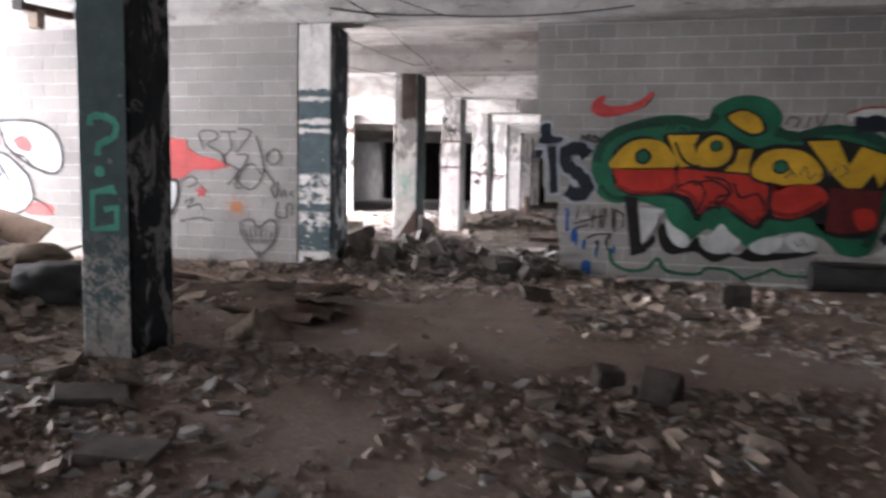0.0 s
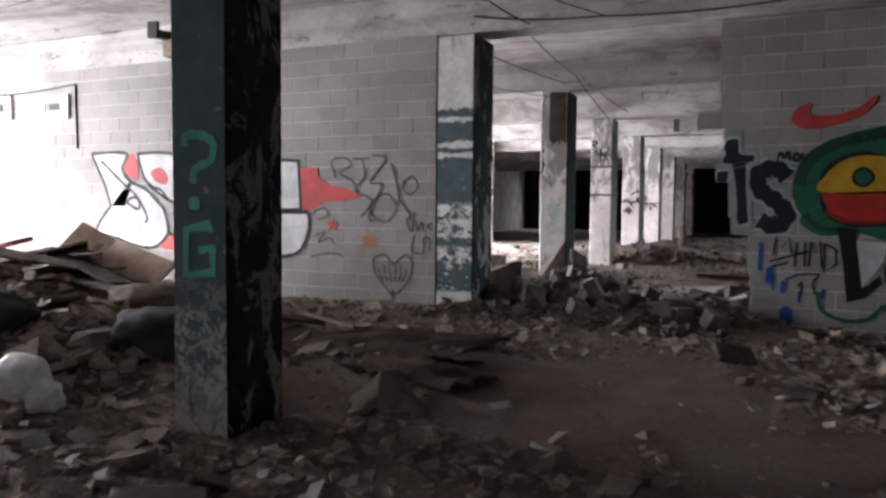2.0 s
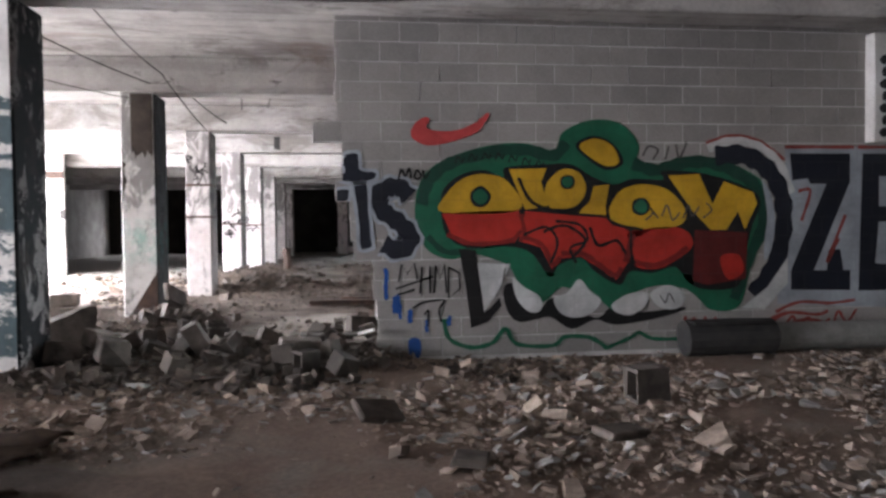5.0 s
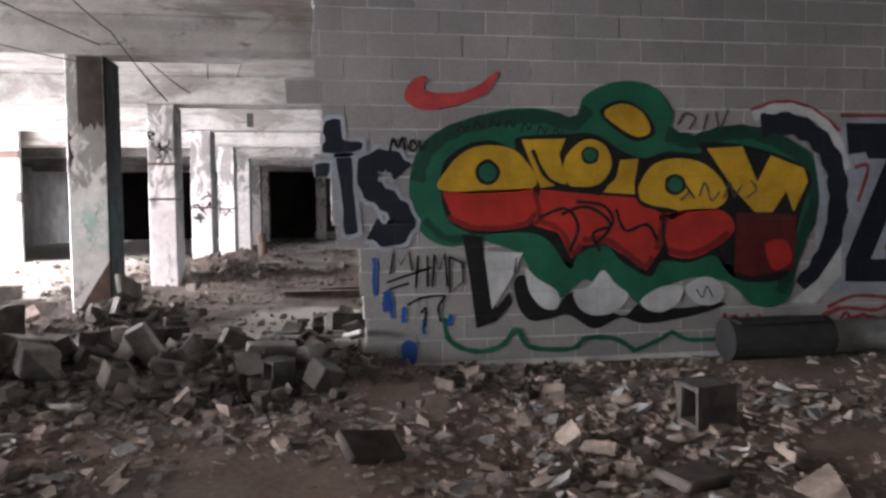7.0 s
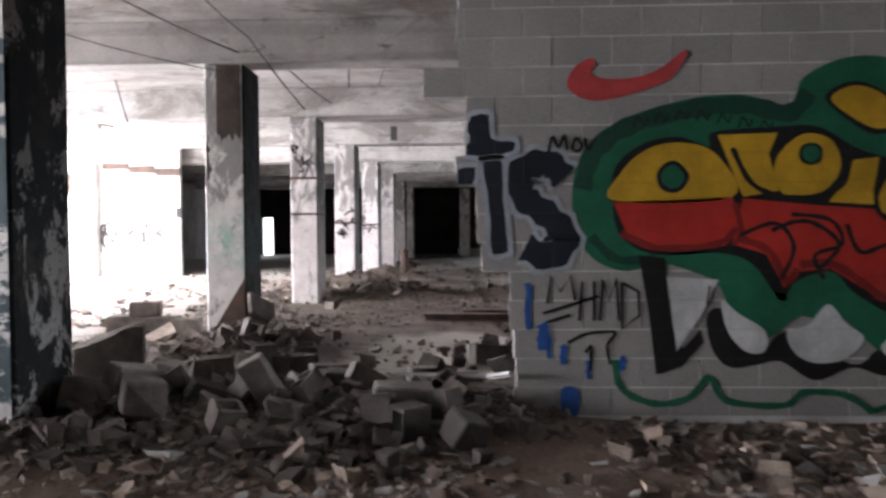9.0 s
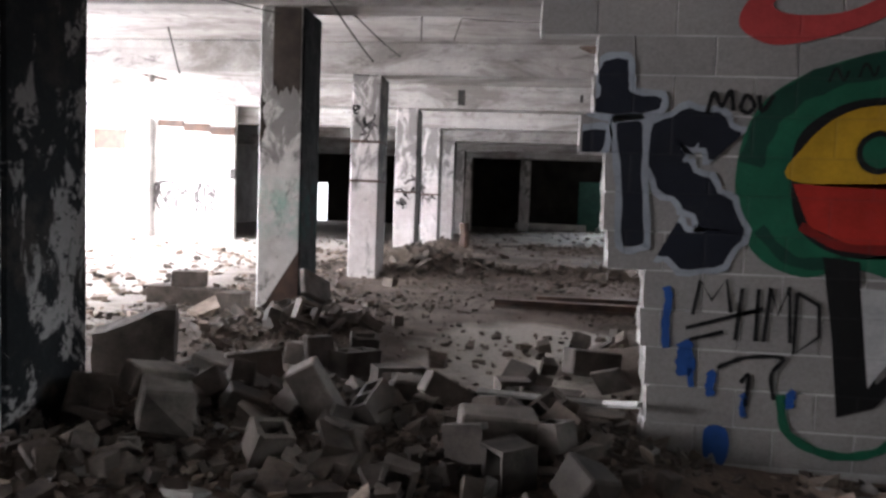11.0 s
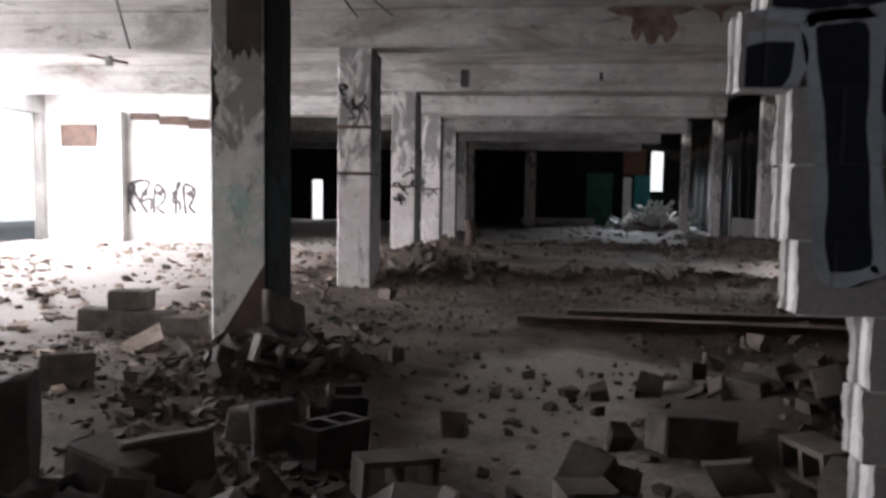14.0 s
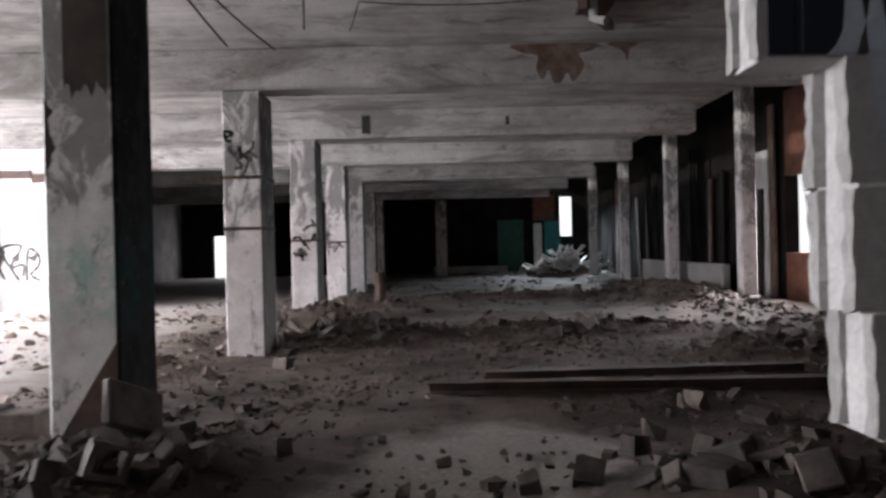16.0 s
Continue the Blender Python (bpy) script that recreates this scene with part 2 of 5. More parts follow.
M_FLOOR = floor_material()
M_COL1 = column_paint("flaked_slate_green_paint", (0.14, 0.2, 0.215), 3.0, 0.1, 0.62, 0.75)
M_COL2 = banded_paint("banded_dark_green_paint", (0.06, 0.095, 0.105), ((2.42, 2.52, 0.7), (2.12, 2.36, 0.7), (1.98, 2.05, 0.7), (1.36, 1.93, 0.66), (0.62, 1.36, 0.475), (0.84, 0.96, 0.6), (0.28, 0.64, 0.58)))
M_COL3 = smoked_plaster("smoked_pale_plaster", (0.68, 0.67, 0.65), (0.47, 0.46, 0.445), (0.15, 0.145, 0.14), (0.33, 0.48, 0.43))
# M_COL3 repeated almost black: soot plus the +x side's shade in one colour
M_COL3_SHADED = smoked_plaster("smoked_plaster_shaded", (0.03, 0.028, 0.027), (0.012, 0.011, 0.011), (0.005, 0.005, 0.005), (0.015, 0.045, 0.04))
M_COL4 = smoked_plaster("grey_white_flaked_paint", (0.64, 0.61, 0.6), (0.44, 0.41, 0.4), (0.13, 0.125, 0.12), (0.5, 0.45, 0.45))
# darker copy of M_COL4, with the shade of the +x side in its colour
M_COL4_SHADED = smoked_plaster("brown_plaster_shaded", (0.2, 0.175, 0.16), (0.11, 0.095, 0.086), (0.03, 0.028, 0.026), (0.16, 0.13, 0.12))


def tarred_shaded_side(name):
    """Black tar paint and painted-in shade, flaked to grey plaster in tall ragged patches."""
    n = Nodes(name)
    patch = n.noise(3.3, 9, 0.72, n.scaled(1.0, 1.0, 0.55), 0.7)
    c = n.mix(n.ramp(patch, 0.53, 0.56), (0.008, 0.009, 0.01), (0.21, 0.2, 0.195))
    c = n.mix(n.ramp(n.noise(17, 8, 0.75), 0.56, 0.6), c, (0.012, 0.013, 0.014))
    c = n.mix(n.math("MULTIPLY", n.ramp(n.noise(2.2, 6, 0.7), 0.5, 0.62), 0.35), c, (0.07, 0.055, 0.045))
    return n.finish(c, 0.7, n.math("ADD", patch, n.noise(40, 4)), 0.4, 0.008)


# tar on the +x sides, blackened further to hold their shade
M_TAR_SHADED = tarred_shaded_side("black_tar_paint_shaded")
for m in (M_TAR_SHADED, M_COL3_SHADED):
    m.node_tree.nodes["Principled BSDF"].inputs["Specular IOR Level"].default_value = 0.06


# ---- building helpers ----
def mesh_of(name, bm, material):
    me = bpy.data.meshes.new(name)
    bm.to_mesh(me)
    bm.free()
    for m in (material if isinstance(material, (list, tuple)) else [material]):
        me.materials.append(m)
    return me


def part(name, bm, material, parent, label=""):
    ob = new(name, mesh_of(name, bm, material))
    ob.parent = parent
    if label:
        tagged(ob, label)
    return ob


def box(bm, x0, x1, y0, y1, z0, z1, bevel=0.0, wobble=0.0, m=None):
    r = bmesh.ops.create_cube(bm, size=1)
    vs = r["verts"]
    for v in vs:
        v.co = Vector(((x0 + x1) / 2 + v.co.x * (x1 - x0), (y0 + y1) / 2 + v.co.y * (y1 - y0), (z0 + z1) / 2 + v.co.z * (z1 - z0)))
        if wobble:
            v.co += Vector([random.uniform(-wobble, wobble) for _ in range(3)])
    if m is not None:
        bmesh.ops.transform(bm, matrix=m, verts=vs)
    if bevel:
        es = list({e for v in vs for e in v.link_edges})
        bmesh.ops.bevel(bm, geom=es, offset=bevel, segments=1, affect="EDGES")
    return bm


def boxed(*a, **k):
    return box(bmesh.new(), *a, **k)


def structure(name, bm, material, label, category="wall"):
    return tagged(new(name, mesh_of(name, bm, material)), label, category, kind="structure")


def tube(points, radius, segments=6, closed=False):
    """A round rod along points, as a bmesh."""
    bm = bmesh.new()
    rings = []
    n = len(points)
    for i, p in enumerate(points):
        p = Vector(p)
        d = (Vector(points[min(i + 1, n - 1)]) - Vector(points[max(i - 1, 0)])).normalized()
        side = d.cross(Vector((0, 0, 1)) if abs(d.z) < 0.9 else Vector((1, 0, 0))).normalized()
        up = side.cross(d)
        rings.append([bm.verts.new(p + radius * (math.cos(a) * side + math.sin(a) * up)) for a in [2 * math.pi * k / segments for k in range(segments)]])
    for a, b in zip(rings, rings[1:]):
        for k in range(segments):
            bm.faces.new((a[k], a[(k + 1) % segments], b[(k + 1) % segments], b[k]))
    bm.faces.new(rings[0][::-1])
    bm.faces.new(rings[-1])
    return bm


# ---- ground and floor ----
MOUNDS = [  # x, y, spread x, spread y, height
    (-2.2, 10.9, 0.8, 0.5, 0.2), (-1.0, 10.9, 0.8, 0.45, 0.14), (-0.1, 10.8, 0.5, 0.35, 0.14), (0.7, 12.9, 0.7, 0.9, 0.28),
    (-2.7, 13.9, 0.8, 0.8, 0.18), (-2.0, 20.4, 0.8, 0.7, 0.34), (1.2, 20.7, 2.4, 0.45, 0.16), (-2.9, 22.8, 0.9, 0.7, 0.3),
    (-2.6, 26.9, 0.9, 0.9, 0.2), (5.0, 27.0, 0.7, 5.0, 0.35), (4.9, 41.8, 1.2, 0.8, 0.75), (-5.0, 6.3, 1.1, 0.9, 0.38), (-7.4, 7.7, 1.7, 1.2, 0.62),
    (-2.3, 7.4, 1.2, 0.5, 0.12), (-4.6, 10.0, 1.8, 0.35, 0.12), (-2.7, 10.0, 0.6, 0.3, 0.1), (1.5, 28.5, 2.0, 0.7, 0.12), (3.2, 18.3, 0.8, 0.6, 0.2)]


def ground_z(x, y):
    z = 0.0
    for cx, cy, sx, sy, h in MOUNDS:
        z = z + h * np.exp(-((x - cx) / sx) ** 2 - ((y - cy) / sy) ** 2)
    wave = np.sin(x * 1.7 + 0.6 * np.sin(y * 1.3)) * np.sin(y * 1.9 + 0.8) * 0.012 + np.sin(x * 5.1 + y * 2.3) * np.sin(y * 4.7 - x * 1.9) * 0.008
    return z * (1 + 9 * wave) + wave


def floor_sheet():
    xs, ys = np.arange(-14.0, 9.41, 0.13), np.arange(-6.6, 47.0, 0.13)
    gx, gy = np.meshgrid(xs, ys)
    gz = ground_z(gx, gy) + np.random.RandomState(3).normal(0, 0.004, gx.shape)
    w = len(xs)
    verts = np.stack([gx.ravel(), gy.ravel(), gz.ravel()], 1)
    i = (np.arange(len(ys) - 1)[:, None] * w + np.arange(w - 1)[None, :]).ravel()
    me = bpy.data.meshes.new("floor")
    me.from_pydata(verts.tolist(), [], np.stack([i, i + 1, i + w + 1, i + w], 1).tolist())
    me.shade_smooth()
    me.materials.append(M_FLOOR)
    tagged(new("floor", me), "dusty brown concrete floor strewn with dirt and rubble", "floor", kind="structure")


floor_sheet()
structure("ground", boxed(-400, 400, -400, 400, -0.6, -0.25), M_GROUND, "pale bare ground of the yard outside", "ground")

# ---- slab, beams, columns ----
BEAM_Z, SLAB_Z = 3.42, 3.95
COL_Y = [0.3, 5.18, 10.18, 14.77, 19.03, 23.3, 27.7, 32.1, 36.5, 40.9]
# the outer slab stops short at the gap added for the lamp
for k, (y0, y1) in enumerate(((-6.6, 12.0), (26.4, 46.9))):
    structure("ceiling_outer_%d" % (k + 1), boxed(-14, -11.702, y0, y1, SLAB_Z, SLAB_Z + 0.25), M_CEIL, "whitewashed concrete ceiling slab beside the added roof gap", "ceiling")
structure("ceiling", boxed(-11.7, 4.45, -6.6, 46.9, SLAB_Z, SLAB_Z + 0.25), M_CEIL, "whitewashed concrete ceiling slab with peeling paint and damp stains", "ceiling")
structure("ceiling_side_bay", boxed(4.452, 9.4, -6.6, 46.9, 4.62, 4.85), M_DARKWALL, "near-black ceiling of the side bay", "ceiling")
for i, y in enumerate(COL_Y):
    structure("beam_%d" % (i + 1), boxed(-13.7, 4.197 if y > 11 else 9.1, y, y + 0.45, BEAM_Z, SLAB_Z - 0.002, bevel=0.015), M_CEIL, "whitewashed concrete ceiling beam with stains and chips", "beam")


def column(x, y, w, d, front, side, label, low=-0.1):
    ob = tagged(new("column"), label, "column", "columns of the hall")
    ob.location = (x, y, 0)
    bm = boxed(0, w, 0.01, d, low, BEAM_Z - 0.003, bevel=0.02)
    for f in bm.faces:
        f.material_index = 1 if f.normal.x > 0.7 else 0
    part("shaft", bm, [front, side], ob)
    return ob


col1 = column(-2.91, 5.18, 0.42, 0.52, M_COL1, M_TAR_SHADED, "square concrete column with flaking slate-green paint and turquoise graffiti")
col2 = column(-3.48, 10.18, 0.5, 0.68, M_COL2, M_TAR_SHADED, "square concrete column with banded dark green paint at the broken wall")
col3 = column(-3.48, 14.77, 0.5, 0.68, M_COL3, M_COL3_SHADED, "square concrete column with peeling pale plaster and green tint")
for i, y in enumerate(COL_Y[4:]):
    column(-3.48, y, 0.5, 0.68, M_COL4, M_COL4_SHADED, "square whitewashed concrete column with flaked patches")
column(-2.91, 0.3, 0.46, 0.46, M_COL1, M_TAR_SHADED, "square concrete column with flaking slate-green paint")
column(-0.75, 42.0, 0.5, 0.42, M_COL4, M_CONC, "pale concrete column before the dark end wall")
for y in (25.0, 29.9, 35.0, 40.0):
    c = column(5.75, y, 0.32, 0.32, M_COL4, M_CONC, "slender pale concrete column of the side bay")
    c.scale = (1, 1, 4.6 / BEAM_Z)

# ---- walls ----
structure("wall_left_core", boxed(-13.6, -3.48, 10.184, 10.38, -0.1, BEAM_Z - 0.004), M_MORTAR, "grey concrete block wall with graffiti beside the opening")
structure("wall_left_front", boxed(-13.9, -13.65, -6.6, 4.2, -0.3, SLAB_Z), M_CONC, "concrete outer wall of the front room")
structure("wall_left_head", boxed(-13.9, -13.65, 4.2, 9.2, 3.3, SLAB_Z), M_CONC, "concrete lintel over the wide opening")
structure("wall_left_pier", boxed(-13.9, -13.65, 9.2, 11.6, -0.3, SLAB_Z), M_WHITE, "white pier between two wide openings")
structure("wall_left_head_2", boxed(-13.9, -13.65, 11.6, 27.0, 3.38, SLAB_Z), M_CONC, "concrete lintel over the wide openings")
for k, y in enumerate((16.2, 21.4)):
    structure("wall_left_post_%d" % (k + 1), boxed(-13.9, -13.5, y, y + 0.4, -0.3, 3.38), M_WHITE, "white post between the wide openings")
structure("wall_left_back", boxed(-13.9, -13.65, 27.0, 46.9, -0.3, SLAB_Z), M_CONC, "grey outer wall of the far bays")
structure("wall_cross_left", boxed(-13.65, -8.9, 27.2, 27.4, -0.1, BEAM_Z + 0.5), M_WHITE, "white plastered cross wall with black graffiti")
structure("wall_cross_pier", boxed(-11.75, -11.35, 26.9, 27.197, -0.1, BEAM_Z - 0.005), M_WHITE, "white plastered pier of the cross wall")
structure("wall_end", boxed(-13.9, -12.1, 46.5, 46.9, -0.3, SLAB_Z), M_DARKWALL, "near-black end wall")
structure("wall_end_middle", boxed(-11.45, 5.6, 46.5, 46.9, -0.3, SLAB_Z), M_DARKWALL, "near-black end wall")
structure("wall_end_right", boxed(6.25, 9.4, 46.5, 46.9, -0.3, 4.7), M_DARKWALL, "near-black end wall")
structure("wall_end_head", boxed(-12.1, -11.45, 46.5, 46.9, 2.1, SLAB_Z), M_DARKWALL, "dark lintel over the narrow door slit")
structure("wall_end_gap", boxed(4.4, 5.6, 46.5, 46.9, SLAB_Z, 4.7), M_DARKWALL, "near-black end wall")
structure("wall_end_sill", boxed(5.6, 6.25, 46.5, 46.9, -0.3, 1.75), M_DARKWALL, "near-black wall under the narrow window")
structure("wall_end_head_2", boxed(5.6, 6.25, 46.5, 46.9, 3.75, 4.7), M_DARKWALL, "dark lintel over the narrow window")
structure("wall_right_near", boxed(9.1, 9.4, -6.6, 10.0, -0.3, 4.7), M_BLOCKS, "grey concrete block side wall")
structure("wall_right_low", boxed(9.1, 9.4, 10.0, 11.1, -0.3, 3.5), M_BLOCKS, "grey concrete block side wall under the high vent")
structure("wall_right_high", boxed(9.1, 9.4, 10.0, 11.1, 3.9, 4.7), M_BLOCKS, "grey concrete block side wall over the high vent")
structure("wall_right_mid", boxed(7.0, 7.3, 11.1, 24.6, -0.3, 4.7), M_RUSTWALL, "rust-red brick side wall")
structure("wall_right_sill", boxed(7.0, 7.3, 24.6, 25.65, -0.3, 1.05), M_RUSTWALL, "rust-red brick under the broken opening")
structure("wall_right_head", boxed(7.0, 7.3, 24.6, 25.65, 2.75, 4.7), M_RUSTWALL, "rust-red brick over the broken opening")
structure("wall_right_far", boxed(7.0, 7.3, 25.65, 46.5, -0.3, 4.7), M_DARKWALL, "near-black side wall of the far bays")
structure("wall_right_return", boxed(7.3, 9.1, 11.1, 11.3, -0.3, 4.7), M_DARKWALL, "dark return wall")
# unseen back wall, with a window added for the fill lamp
structure("wall_back", boxed(-13.65, -6.2, -6.6, -6.3, -0.3, SLAB_Z), M_CONC, "unseen concrete wall behind the start")
structure("wall_back_sill", boxed(-6.2, 0.0, -6.6, -6.3, -0.3, 1.2), M_CONC, "unseen concrete wall under the added window")
structure("wall_back_head", boxed(-6.2, 0.0, -6.6, -6.3, 3.3, SLAB_Z), M_CONC, "unseen concrete wall over the added window")
structure("wall_back_side", boxed(0.0, 9.1, -6.6, -6.3, -0.3, 4.7), M_CONC, "unseen concrete wall behind the start")
structure("wall_gap_cover", boxed(4.452, 9.1, -6.3, 10.18, SLAB_Z, SLAB_Z + 0.2), M_CEIL, "concrete ceiling over the front room", "ceiling")

# left-hand ragged end of each course of the mural wall, from the floor up
COURSE, LENGTH, BASE = 0.2, 0.4, 0.04
ENDS = [0.14, 0.15, 0.13, 0.1, 0.11, -0.09, -0.12, -0.12, -0.26, -0.2, -0.19, -0.48, -0.24, -0.26, -0.24, -0.25, -0.25, -0.25, -0.25, -0.25]


def block_mesh(length, h=COURSE, d=0.19):
    bm = boxed(0.004, length - 0.004, 0, d, 0.005, h - 0.005, bevel=0.003)
    return mesh_of("block", bm, M_BLOCK)


def ragged_block(length, d):
    """A block at the broken end of a course: crumbled, with mortar still on it."""
    bm = boxed(0.0, length - 0.004, 0.0, d, 0.003, COURSE - 0.003)
    bmesh.ops.subdivide_edges(bm, edges=bm.edges[:], cuts=7, use_grid_fill=True)
    s = random.uniform(0, 50)
    for v in bm.verts:
        k = max(0.0, 1 - v.co.x / 0.06)
        q = Vector((v.co.x * 9 + s, v.co.y * 14, v.co.z * 14 + s))
        v.co.x += k * (0.012 * noise.noise(q * 0.5) + 0.006 * noise.noise(q * 2.7) + 0.006 * noise.noise(q * 6.1))
        if 0.3 * d < v.co.y < 0.7 * d:
            v.co.x += k * 0.03
        v.co.z += k * 0.012 * noise.noise(q * 1.7 + Vector((3, 1, 7)))
    me = mesh_of("block", bm, [M_BLOCK, M_CONC])
    for f in me.polygons:
        f.material_index = 1 if f.normal.x < -0.5 else 0
    return me


def block_wall(core, y, x_of, x_end, courses, near, y_back):
    """Courses of concrete blocks, each one proud of its mortar; near: how far the single ones reach."""
    full, rest, count = block_mesh(LENGTH, d=y_back - y), bmesh.new(), 0
    for k in range(courses):
        z = BASE + k * COURSE
        x0 = x_of(k)
        x = x0
        first = LENGTH * (0.5 if k % 2 else 1.0) if x0 > -1 else LENGTH
        grid = math.floor((x0 + 20) / LENGTH) * LENGTH - 20 + (LENGTH / 2 if k % 2 else 0)
        while x < x_end - 0.03:
            nxt = grid
            while nxt <= x + 0.06:
                nxt += LENGTH
            nxt = min(nxt, x_end)
            near_enough = near[0] < x < near[1] and count < 300
            if near_enough and x == x0 and x0 > -1:
                ob = new("block", ragged_block(nxt - x, y_back - y))
                ob.location = (x, y, z)
                ob.parent = core
                count += 1
            elif near_enough:
                me = full if abs(nxt - x - LENGTH) < 1e-3 else block_mesh(nxt - x, d=y_back - y)
                ob = new("block", me)
                ob.location = (x, y + random.uniform(-0.0015, 0.0015), z)
                ob.parent = core
                count += 1
            else:
                box(rest, x + 0.005, nxt - 0.005, y + random.uniform(-0.0015, 0.0015), y + 0.1, z + 0.005, z + COURSE - 0.005)
            x = nxt
    if rest.verts:
        tagged(part("blocks", rest, M_BLOCKS, core), kind="stuff")
    else:
        rest.free()


mural_core = bmesh.new()
for k, e in enumerate(ENDS):
    box(mural_core, e + 0.012, 9.098, 10.854, 10.97, BASE - 0.15 + k * COURSE + (0.15 if k else 0), BASE + (k + 1) * COURSE if k < 19 else SLAB_Z - 0.001)
WALL_MURAL = structure("wall_mural", mural_core, M_MORTAR, "broken concrete block wall with a large painted mural and ragged end")
WALL_LEFT = bpy.data.objects["wall_left_core"]

# ---- painted graffiti ----
def paint(name, c, scale=2.2, fade=0.6):
    """Spray paint that thins in clouds; the joints of the blocks under it still show."""
    n = Nodes(name)
    xyz = n.height()
    v = n.t.nodes.new("ShaderNodeCombineXYZ")
    n.put(v.inputs[0], xyz[0])
    n.put(v.inputs[1], n.math("SUBTRACT", xyz[2], 0.04))
    brick = n.t.nodes.new("ShaderNodeTexBrick")
    n.put(brick.inputs["Vector"], v.outputs[0])
    for key, value in (("Scale", 1.0), ("Mortar Size", 0.007), ("Mortar Smooth", 0.5), ("Brick Width", 0.4), ("Row Height", 0.2)):
        brick.inputs[key].default_value = value
    joint = brick.outputs["Fac"]
    col = n.mix(n.ramp(n.noise(scale, 7, 0.65), 0.36, 0.64), c, tuple(k * 0.62 for k in c))
    col = n.mix(n.math("MULTIPLY", n.ramp(n.noise(scale * 0.5, 8, 0.7, dist=0.6), 0.5, 0.7), fade), col, tuple(k * 0.4 for k in c))
    g = n.noise(55, 5, 0.75)
    col = n.mix(n.math("MULTIPLY", n.ramp(n.noise(9, 8, 0.75), 0.56, 0.68), 0.3), col, tuple(k * 0.6 + 0.02 for k in c))
    col = n.mix(n.math("MULTIPLY", joint, 0.35), col, tuple(k * 0.5 + 0.02 for k in c))
    col = n.mix(0.3, col, n.mix(n.ramp(g, 0.3, 0.7), (0.3, 0.3, 0.3), (1, 1, 1)), "MULTIPLY")
    return n.finish(col, 0.65, n.math("SUBTRACT", g, n.math("MULTIPLY", joint, 1.5)), 0.45, 0.006)


P_GREEN = paint("green_spray", (0.012, 0.13, 0.07))
P_YELLOW = paint("yellow_spray", (0.62, 0.36, 0.02))
P_RED = paint("red_spray", (0.5, 0.03, 0.02))
P_DARKRED = paint("dark_red_spray", (0.12, 0.012, 0.012))
P_BLACK = paint("black_spray", (0.007, 0.007, 0.008))
P_NAVY = paint("navy_black_spray", (0.008, 0.011, 0.021))
P_WHITE = paint("white_spray", (0.62, 0.63, 0.63))
P_PALE = paint("pale_grey_spray", (0.38, 0.42, 0.47))
P_PINK = paint("coral_red_spray", (0.58, 0.07, 0.07))
P_BLUE = paint("blue_spray", (0.02, 0.1, 0.38))
P_RUSTRED = paint("rust_red_spray", (0.3, 0.06, 0.05))
P_TAG = paint("faded_black_spray", (0.1, 0.09, 0.09))
P_ORANGE = paint("orange_spray", (0.5, 0.2, 0.09))
P_AQUA = paint("turquoise_spray", (0.2, 0.85, 0.64), fade=0.15)
P_DARKGREEN = paint("dark_green_spray", (0.007, 0.055, 0.035))
P_MAROON = paint("maroon_spray", (0.22, 0.014, 0.012))


def glide(pts, closed, steps=6):
    """A smooth line through points."""
    n, out = len(pts), []
    for i in range(n if closed else n - 1):
        p = [Vector(pts[j % n] if closed else pts[min(max(j, 0), n - 1)]) for j in (i - 1, i, i + 1, i + 2)]
        for s in range(steps):
            t = s / steps
            out.append(0.5 * (2 * p[1] + (p[2] - p[0]) * t + (2 * p[0] - 5 * p[1] + 4 * p[2] - p[3]) * t * t + (3 * p[1] - p[0] - 3 * p[2] + p[3]) * t ** 3))
    if not closed:
        out.append(Vector(pts[-1]))
    return out


def blob(name, parent, material, layer, y, pts, sharp=False):
    """A sprayed field on a wall that faces the camera's start."""
    line = [Vector(p) for p in pts] if sharp else glide(pts, True)
    bm = bmesh.new()
    bm.faces.new([bm.verts.new((p.x, y - 0.006 - 0.0015 * layer, p.y)) for p in line])
    bm.normal_update()
    bmesh.ops.triangulate(bm, faces=bm.faces[:], ngon_method="EAR_CLIP")
    return part(name, bm, material, parent)


def stroke(name, parent, material, layer, y, pts, width, sharp=False):
    """A sprayed line of that width."""
    line = [Vector(p) for p in pts] if sharp else glide(pts, False)
    bm, rows, n = bmesh.new(), [], len(line)
    for i, p in enumerate(line):
        d = (line[min(i + 1, n - 1)] - line[max(i - 1, 0)]).normalized()
        w = width / 2 * (1 + 0.15 * math.sin(i * 1.7))
        rows.append([bm.verts.new((p.x + k * d.y * w, y - 0.006 - 0.0015 * layer, p.y - k * d.x * w)) for k in (-1, 1)])
    for a, b in zip(rows, rows[1:]):
        bm.faces.new((a[0], a[1], b[1], b[0]))
    return part(name, bm, material, parent)


def graffiti(name, label):
    return tagged(new(name), label, "graffiti")


mural = graffiti("graffiti_mural", "large green, yellow and red sprayed letters with white fangs")
red_tick = graffiti("graffiti_arrow", "coral red sprayed arrow above the mural on the block wall")
letters_ts = graffiti("graffiti_letters", "black sprayed letters with pale outline at the ragged wall end")
tag_black = graffiti("graffiti_tag", "thin black sprayed tag low on the block wall")
blue_marks = graffiti("graffiti_drips", "blue sprayed drips low on the block wall")
letters_dz = graffiti("graffiti_letters", "navy and white sprayed letters beside the large mural")
tag_red = graffiti("graffiti_tag", "small rust-red sprayed tag under the mural")
left_letters = graffiti("graffiti_letters", "white sprayed letters with black outline and red flash on block wall")
left_tag = graffiti("graffiti_tag", "thin faded black tags with a small star on the block wall")
heart = graffiti("graffiti_heart", "hatched black heart sprayed low on the block wall")
